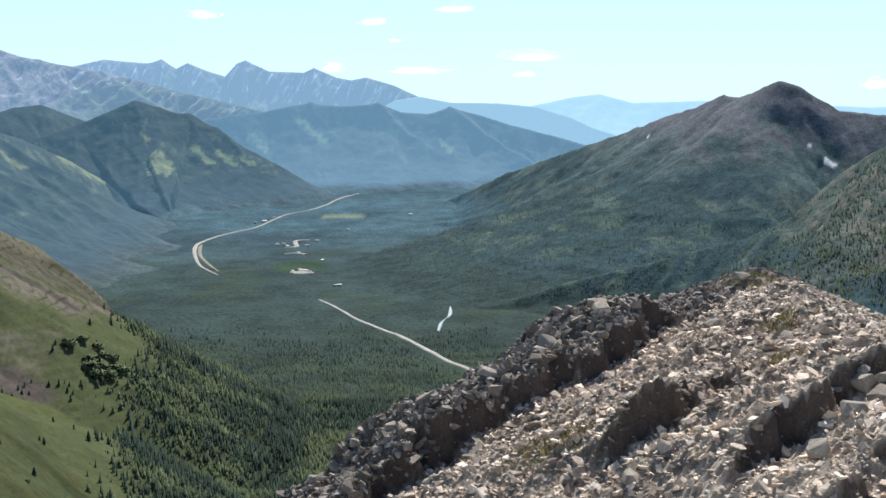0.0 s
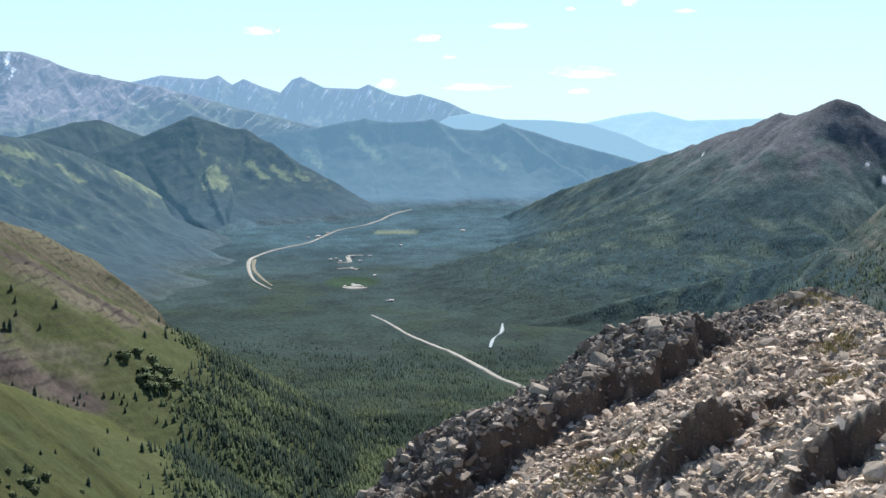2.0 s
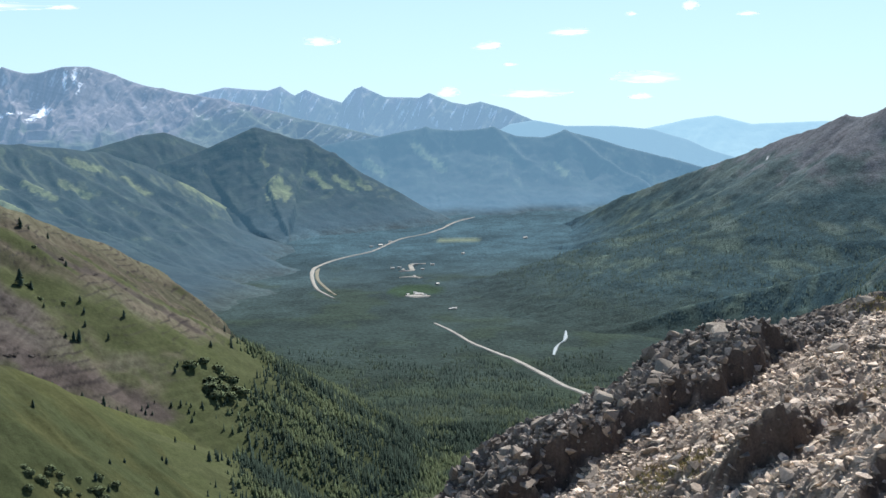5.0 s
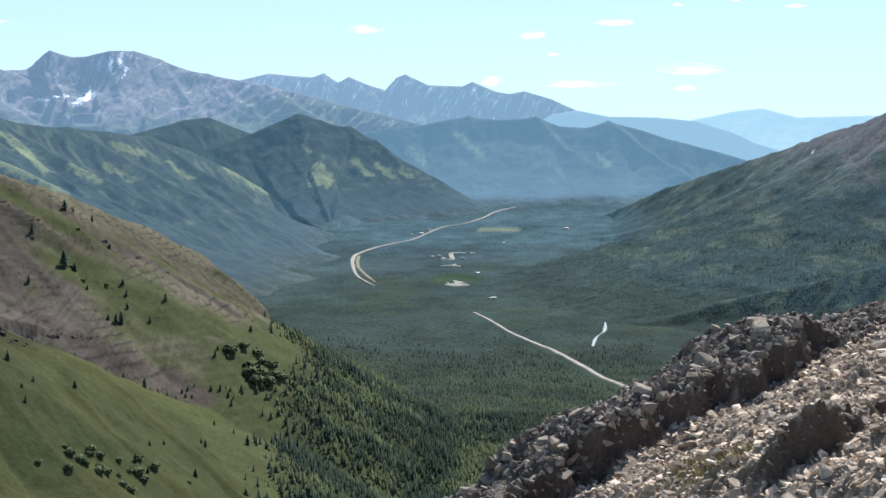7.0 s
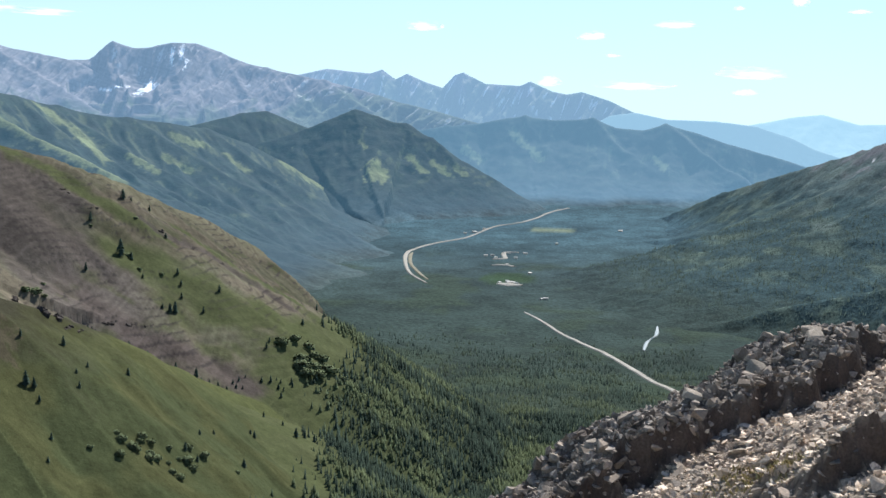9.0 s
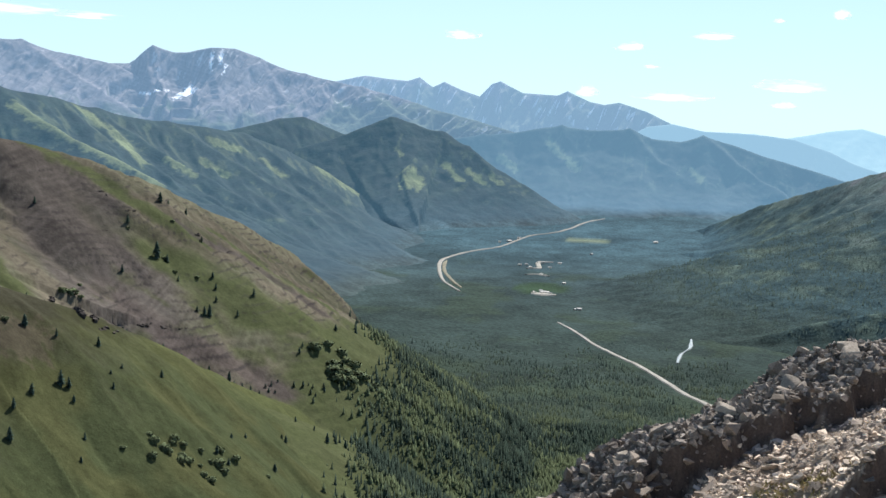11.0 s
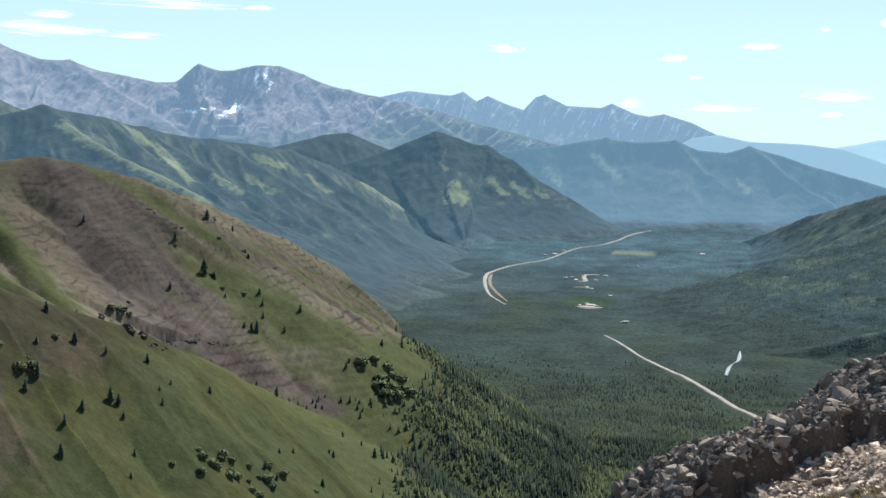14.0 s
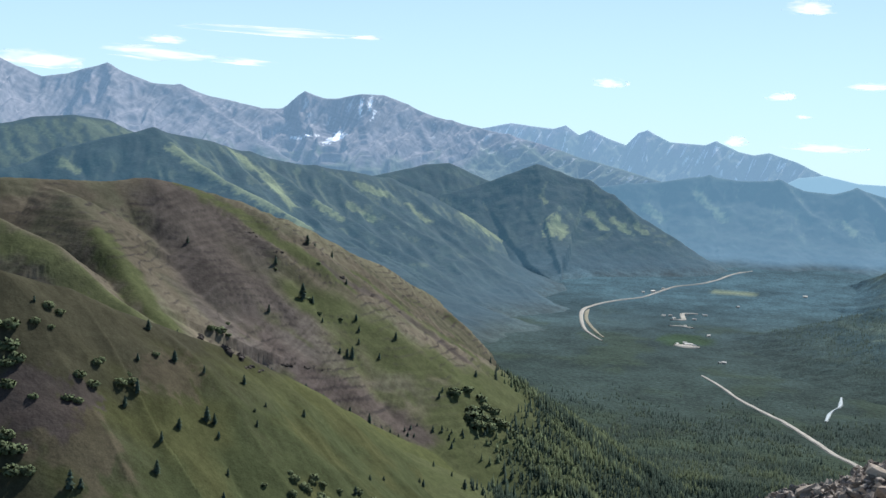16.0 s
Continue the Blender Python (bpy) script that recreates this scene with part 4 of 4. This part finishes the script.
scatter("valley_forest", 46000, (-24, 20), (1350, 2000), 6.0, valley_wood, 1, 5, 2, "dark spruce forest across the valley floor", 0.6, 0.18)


def mountain_wood(x, y, z, u):
    dense = step(-150, -215, z + 40 * fbm(x / 90, y / 90, 3, 302)) * np.where(np.hypot(x, y) < 1950, 0.3, 0.5)
    return (u < dense * step(2, 30, right_z(x, y) - floor_z(x, y)))


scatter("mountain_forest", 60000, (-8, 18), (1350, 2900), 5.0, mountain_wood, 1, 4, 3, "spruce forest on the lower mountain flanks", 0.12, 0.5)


# ---- single trees and bushes on the hill ----
def spruce(seed, height):
    """A narrow spruce: a tapered trunk and a crown of drooping whorls of needled branches."""
    r = random.Random(seed)
    tree = new("spruce_tree")
    bm = bmesh.new()
    bmesh.ops.create_cone(bm, segments=7, radius1=0.025 * height, radius2=0.004 * height, depth=0.96 * height, cap_ends=True, matrix=Matrix.Translation((0, 0, 0.46 * height)))
    part("trunk", bm, M_BARK, tree)
    verts, faces = [], []
    levels = 13
    for k in range(levels):
        z = height * (0.07 + 0.9 * k / levels)
        w = height * 0.33 * (1 - k / levels) ** 0.6 * min(1, 0.55 + 0.15 * k) + 0.1
        for a in range(11):
            ang = r.uniform(0, 6.28)
            l = w * r.uniform(0.6, 1.25)
            c, s = math.cos(ang), math.sin(ang)
            half = 0.32 * l + 0.1
            drop = r.uniform(0.1, 0.45) * l
            b = len(verts)
            verts += [(0, 0, z + 0.07 * height), (l * 0.6 * c - half * s, l * 0.6 * s + half * c, z - drop * 0.3), (l * c, l * s, z - drop), (l * 0.6 * c + half * s, l * 0.6 * s - half * c, z - drop * 0.3)]
            faces += [(b, b + 1, b + 2), (b, b + 2, b + 3)]
    crown = new("crown", mesh_from("crown", verts, faces, M_TREE, np.tile(SPRUCE * 1.45, (len(verts), 1))))
    crown.parent = tree
    return tree


def bush(seed, width):
    """A low leafy bush: short stems under a ragged crown of many small leaf clumps."""
    r = random.Random(seed)
    thing = new("leafy_bush")
    bm = bmesh.new()
    for k in range(5):
        lean = Euler((r.uniform(-0.6, 0.6), r.uniform(-0.6, 0.6), 0)).to_matrix().to_4x4()
        bmesh.ops.create_cone(bm, segments=5, radius1=0.02 * width, radius2=0.008 * width, depth=0.5 * width, matrix=lean @ Matrix.Translation((0, 0, 0.22 * width)))
    part("stems", bm, M_BARK, thing)
    verts, faces = [], []
    for k in range(260):
        v = Vector((r.gauss(0, 1), r.gauss(0, 1), r.gauss(0, 1))).normalized()
        lump = 0.8 + 0.3 * noise.noise(v * 2.2 + Vector((seed, 0, 0)))
        p = Vector((v.x * 0.5, v.y * 0.5, max(0.04, 0.3 + v.z * 0.32))) * width * lump * r.uniform(0.75, 1)
        q = Euler((r.uniform(0, 6), r.uniform(0, 6), r.uniform(0, 6))).to_matrix()
        h = width * r.uniform(0.05, 0.1)
        b = len(verts)
        verts += [tuple(p + q @ Vector(c) * h) for c in ((-1, -0.6, 0), (1, -0.7, 0.2), (0.1, 1, 0), (0, 0, 0.9))]
        faces += [(b, b + 1, b + 2), (b, b + 1, b + 3), (b + 1, b + 2, b + 3), (b + 2, b, b + 3)]
    me = mesh_from("crown", verts, faces, M_TREE, np.tile(np.array((0.125, 0.16, 0.09)), (len(verts), 1)), True)
    out = np.array(verts) - np.array((0, 0, 0.02 * width))
    me.normals_split_custom_set_from_vertices(out / np.linalg.norm(out, axis=1, keepdims=True))
    crown = new("crown", me)
    crown.parent = thing
    return thing


def hill_top(x, y):
    return float(land_z(np.array([x]), np.array([y]))[0])


SPRUCES = [tagged(spruce(k, 9.0), "narrow dark green spruce standing on the grassy slope", "tree", "spruces on the hill") for k in range(4)]
BUSHES = [tagged(bush(k, 9.0), "rounded dark green bush on the grassy slope", "bush", "bushes on the hill") for k in range(3)]
r = random.Random(12)
first_spruce, first_bush = [True] * 4, [True] * 3


def plant(kind, used, x, y, size):
    k = r.randrange(len(kind))
    m = Matrix.LocRotScale((x, y, hill_top(x, y) - 0.25), Euler((0, 0, r.uniform(0, 6.28))), None)
    ob = kind[k]
    if used[k]:
        used[k] = False
        ob.matrix_basis = m
    else:
        ob = copy_thing(ob, m)
    size *= 0.84
    ob.scale = (size, size, size * r.uniform(0.85, 1.2) * (0.75 if kind is BUSHES else 1))


for x, y, size in ((-429, 974, 1.9), (-424, 984, 1.1), (-313, 594, 1.1), (-310, 597, 0.8), (-314, 567, 0.9), (-304, 591, 0.55), (-333, 546, 0.75), (-298, 624, 0.5), (-304, 633, 0.4), (-306, 651, 0.4), (-331, 623, 0.5), (-300, 522, 0.95), (-289, 574, 0.5), (-315, 474, 1.1), (-312, 478, 0.8), (-349, 583, 0.6), (-374, 943, 1.0), (-372, 949, 1.2), (-405, 963, 0.6), (-421, 1051, 0.8), (-468, 1068, 1.3), (-466, 1123, 0.8), (-472, 1095, 0.6), (-379, 940, 0.7), (-257, 695, 0.5), (-258, 722, 0.5), (-253, 786, 0.7), (-390, 1000, 0.8), (-383, 990, 0.7)):
    plant(SPRUCES, first_spruce, x, y, size)
for k in range(46):  # a dark line of small spruces down the back of the near spur
    t = r.uniform(3.2, 8.6)
    a, b = NEAR_SPUR[int(t)], NEAR_SPUR[int(t) + 1]
    f = t - int(t)
    x, y = a[0] + f * (b[0] - a[0]) + r.gauss(-6, 5), a[1] + f * (b[1] - a[1]) + r.gauss(6, 5)
    plant(SPRUCES, first_spruce, x, y, r.uniform(0.3, 0.7) * (0.5 + 0.07 * t))
for k in range(60):  # spread over both spurs, thicker towards the foot
    line, width = (NEAR_SPUR, 120) if k % 3 else (REAR_RIB_LOW, 80)
    a, b = r.choice(list(zip(line[1:], line[2:])))
    t, d = r.random(), abs(r.gauss(0, 0.6)) * width
    nx, ny = b[1] - a[1], a[0] - b[0]
    n = math.hypot(nx, ny)
    x, y = a[0] + t * (b[0] - a[0]) + d * nx / n, a[1] + t * (b[1] - a[1]) + d * ny / n
    if r.random() < 0.25 + 0.75 * min(1, d / width) and hill_top(x, y) > float(floor_z(np.array([x]), np.array([y]))[0]) + 4:
        plant(SPRUCES, first_spruce, x, y, r.uniform(0.35, 1.0))
for x, y, size in ((-388, 559, 1.1), (-384, 563, 0.9), (-377, 546, 0.6), (-383, 541, 0.9), (-388, 528, 1.5), (-394, 520, 1.7), (-381, 518, 1.5), (-376, 510, 1.3), (-353, 551, 0.9), (-351, 533, 1.1), (-346, 537, 1.2), (-354, 557, 0.7), (-342, 555, 1.2), (-339, 562, 1.1), (-345, 567, 0.7), (-349, 601, 0.8), (-374, 515, 1.3), (-368, 500, 1.2), (-355, 502, 0.8), (-345, 515, 1.0), (-341, 518, 0.8), (-348, 473, 1.6), (-344, 475, 1.5), (-339, 466, 1.5), (-333, 469, 1.1), (-352, 478, 1.4), (-265, 629, 1.0), (-261, 632, 0.8), (-255, 642, 0.7), (-430, 831, 1.5), (-434, 824, 1.1), (-426, 836, 0.8), (-440, 862, 0.6), (-428, 985, 0.9), (-412, 972, 0.8), (-398, 985, 0.7), (-460, 985, 0.6), (-444, 1040, 0.7)):
    plant(BUSHES, first_bush, x, y, size)
for k in range(22):  # leafy bushes low on the near spur
    t = r.random()
    plant(BUSHES, first_bush, -266 + 32 * t + r.gauss(0, 6), 598 + 72 * t + r.gauss(0, 14), r.uniform(0.45, 1.1))
for k in range(16):  # a dark thicket at the forest's edge
    plant(BUSHES, first_bush, -276 + r.gauss(0, 9), 1000 + r.gauss(0, 19), r.uniform(1.3, 2.3))


def outcrop(seed, length):
    """A low dark band of broken rock."""
    rr = random.Random(seed)
    thing = new("rock_outcrop")
    for k in range(9):
        t = k / 8 - 0.5
        h = length * rr.uniform(0.12, 0.26)
        bm = bmesh.new()
        m = Matrix.Translation((t * length, rr.uniform(-0.08, 0.08) * length, h * 0.25)) @ Euler((rr.uniform(-0.3, 0.3), rr.uniform(-0.3, 0.3), rr.uniform(0, 3))).to_matrix().to_4x4()
        bmesh.ops.create_cube(bm, size=1, matrix=m @ Matrix.Diagonal((length * rr.uniform(0.12, 0.24), length * rr.uniform(0.12, 0.22), h, 1)))
        bmesh.ops.subdivide_edges(bm, edges=bm.edges, cuts=1, use_grid_fill=True)
        for v in bm.verts:
            v.co += Vector((rr.uniform(-1, 1), rr.uniform(-1, 1), rr.uniform(-1, 1))) * 0.03 * length
        part("block", bm, M_OUTCROP, thing)
    return tagged(thing, "dark broken rock outcrop on the grassy slope", "rock", "rock outcrops")


for k, (x, y, length) in enumerate(((-352, 688, 18), (-347, 697, 15), (-338, 690, 11), (-334, 700, 9), (-430, 800, 14), (-500, 1013, 11), (-492, 1010, 8), (-467, 1004, 9), (-470, 962, 9), (-395, 877, 12), (-385, 893, 10), (-376, 905, 8), (-430, 1062, 12), (-408, 1080, 11), (-386, 1098, 12))):
    ob = outcrop(k, length)
    up = Vector((hill_top(x - 3, y) - hill_top(x + 3, y), hill_top(x, y - 3) - hill_top(x, y + 3), 6)).normalized()
    along = Vector((up.y, -up.x, 0)).normalized()
    ob.matrix_basis = Matrix.Translation((x, y, hill_top(x, y) - 1.5)) @ Matrix((along, up.cross(along), up)).transposed().to_4x4()


# ---- buildings in the valley ----
def building(length, width, height, label):
    house = new("building")
    bm = bmesh.new()
    bmesh.ops.create_cube(bm, size=1, matrix=Matrix.Translation((0, 0, height / 2)) @ Matrix.Diagonal((length, width, height, 1)))
    part("wall", bm, M_WALL, house)
    bm = bmesh.new()
    e, w2, rise = length / 2 + 0.6, width / 2 + 0.7, width * 0.3
    vs = [bm.verts.new(p) for p in ((-e, -w2, height), (e, -w2, height), (e, w2, height), (-e, w2, height), (-e, 0, height + rise), (e, 0, height + rise))]
    for f in ((0, 1, 5, 4), (2, 3, 4, 5), (0, 4, 3), (1, 2, 5), (3, 2, 1, 0)):
        bm.faces.new([vs[i] for i in f])
    part("roof", bm, M_ROOF, house, "pale metal roof")
    for k in (-0.3, 0.0, 0.3):
        bm = bmesh.new()
        bmesh.ops.create_cube(bm, size=1, matrix=Matrix.Translation((k * length, -width / 2 - 0.03, height * 0.55)) @ Matrix.Diagonal((length * 0.12, 0.12, height * 0.35, 1)))
        window = part("window", bm, M_WALL, house)
        bm = bmesh.new()
        bmesh.ops.create_cube(bm, size=1, matrix=Matrix.Translation((k * length, -width / 2 - 0.1, height * 0.55)) @ Matrix.Diagonal((length * 0.1, 0.08, height * 0.29, 1)))
        part("pane", bm, M_PANE, window)
    return tagged(house, label, "building", "buildings in the valley")


for x, y, length, turn in ((-277, 2477, 24, 20), (-262, 2466, 15, -30), (-296, 2470, 13, 60), (-188, 2276, 17, 10), (-196, 2270, 10, 70), (-253, 2638, 14, 40), (-386, 2933, 16, 15), (-372, 2950, 16, -20), (-470, 3331, 22, 30), (-452, 3392, 16, 0), (-300, 3010, 18, 0), (-90, 3480, 22, 10), (-240, 3190, 15, 50), (-284, 2500, 14, 0), (-270, 2484, 12, 40), (-314, 2921, 16, 0), (-357, 2895, 14, 30), (-352, 3005, 12, 70), (-340, 3012, 14, 10), (-319, 2791, 12, 20), (-491, 3304, 14, 10)):
    b = building(length * 0.5, length * 0.3, 3.0, "pale-roofed low building in a forest clearing")
    b.matrix_basis = pose(x, y, float(floor_z(np.array([x]), np.array([y]))[0]) - 0.2, 0, 0, turn)
ribbon("road_lot", [(-300, 2455), (-277, 2462), (-250, 2455)], (6, 30, 8), M_ROAD, 1.5, "pale gravel lot beside the valley buildings", "road")
ribbon("road_lane", [(-318, 3030), (-352, 3025), (-345, 2960), (-338, 2905), (-362, 2875)], (9, 9, 10, 9, 4), M_ROAD, 1.5, "winding pale lane among the spruces", "road")
ribbon("road_spur", [(-350, 2770), (-325, 2790), (-300, 2765)], (4, 10, 8), M_ROAD, 1.5, "short pale gravel lane among the spruces", "road")
ribbon("river_bar", [(-10, 4130), (20, 4215), (60, 4290)], (10, 30, 14), M_ROAD, 1.5, "pale river gravel bar far down the valley", "river bar")
ribbon("river_bar", [(160, 4390), (190, 4430), (225, 4490)], (8, 24, 12), M_ROAD, 1.5, "pale river gravel bar far down the valley", "river bar")


# ---- clouds ----
def cloud(az, el, w, h, seed):
    """A soft flat heap of fair-weather cloud, w by h metres."""
    bm = bmesh.new()
    bmesh.ops.create_icosphere(bm, subdivisions=4, radius=1)
    for v in bm.verts:
        p = v.co.copy()
        n = noise.fractal(p * 1.7 + Vector((seed * 7.1, 0, 0)), 0.9, 2.0, 4)
        v.co = p * (0.9 + 0.25 * n)
        v.co.z *= 1.0 if v.co.z > 0 else 0.6
    me = bpy.data.meshes.new("cloud")
    for f in bm.faces:
        f.smooth = True
    bm.to_mesh(me)
    bm.free()
    me.materials.append(M_CLOUD)
    ob = new("cloud", me)
    a = radians(az)
    ob.matrix_basis = pose(4900 * math.sin(a), 4900 * math.cos(a), 4900 * el, 0, 0, -az)
    ob.scale = (w / 2, w / 5, h / 2)
    ob.visible_shadow = False
    return tagged(ob, "small soft white fair-weather cloud in the sky", "cloud", "clouds")


for k, (az, el, w, h) in enumerate(((-10.53, 0.067, 80, 24), (0.6, 0.072, 98, 20), (-2.81, 0.063, 36, 20), (3.93, 0.036, 155, 28), (-1.11, 0.025, 150, 22), (3.68, 0.022, 60, 16), (-2.1, 0.048, 36, 10), (-4.89, 0.027, 50, 28), (18.7, 0.014, 60, 30),
                                     (-35.5, 0.058, 190, 44), (-30.55, 0.069, 260, 34), (-30.3, 0.08, 100, 20), (-25.7, 0.092, 380, 9), (-26.9, 0.067, 130, 16), (-21.5, 0.092, 70, 11), (5.77, 0.09, 38, 26), (3.23, 0.085, 26, 11), (8.2, 0.083, 50, 10), (-2.16, 0.129, 110, 36), (-3.2, 0.062, 56, 18))):
    cloud(az, el, w * 2.25, h * 2.25, k)
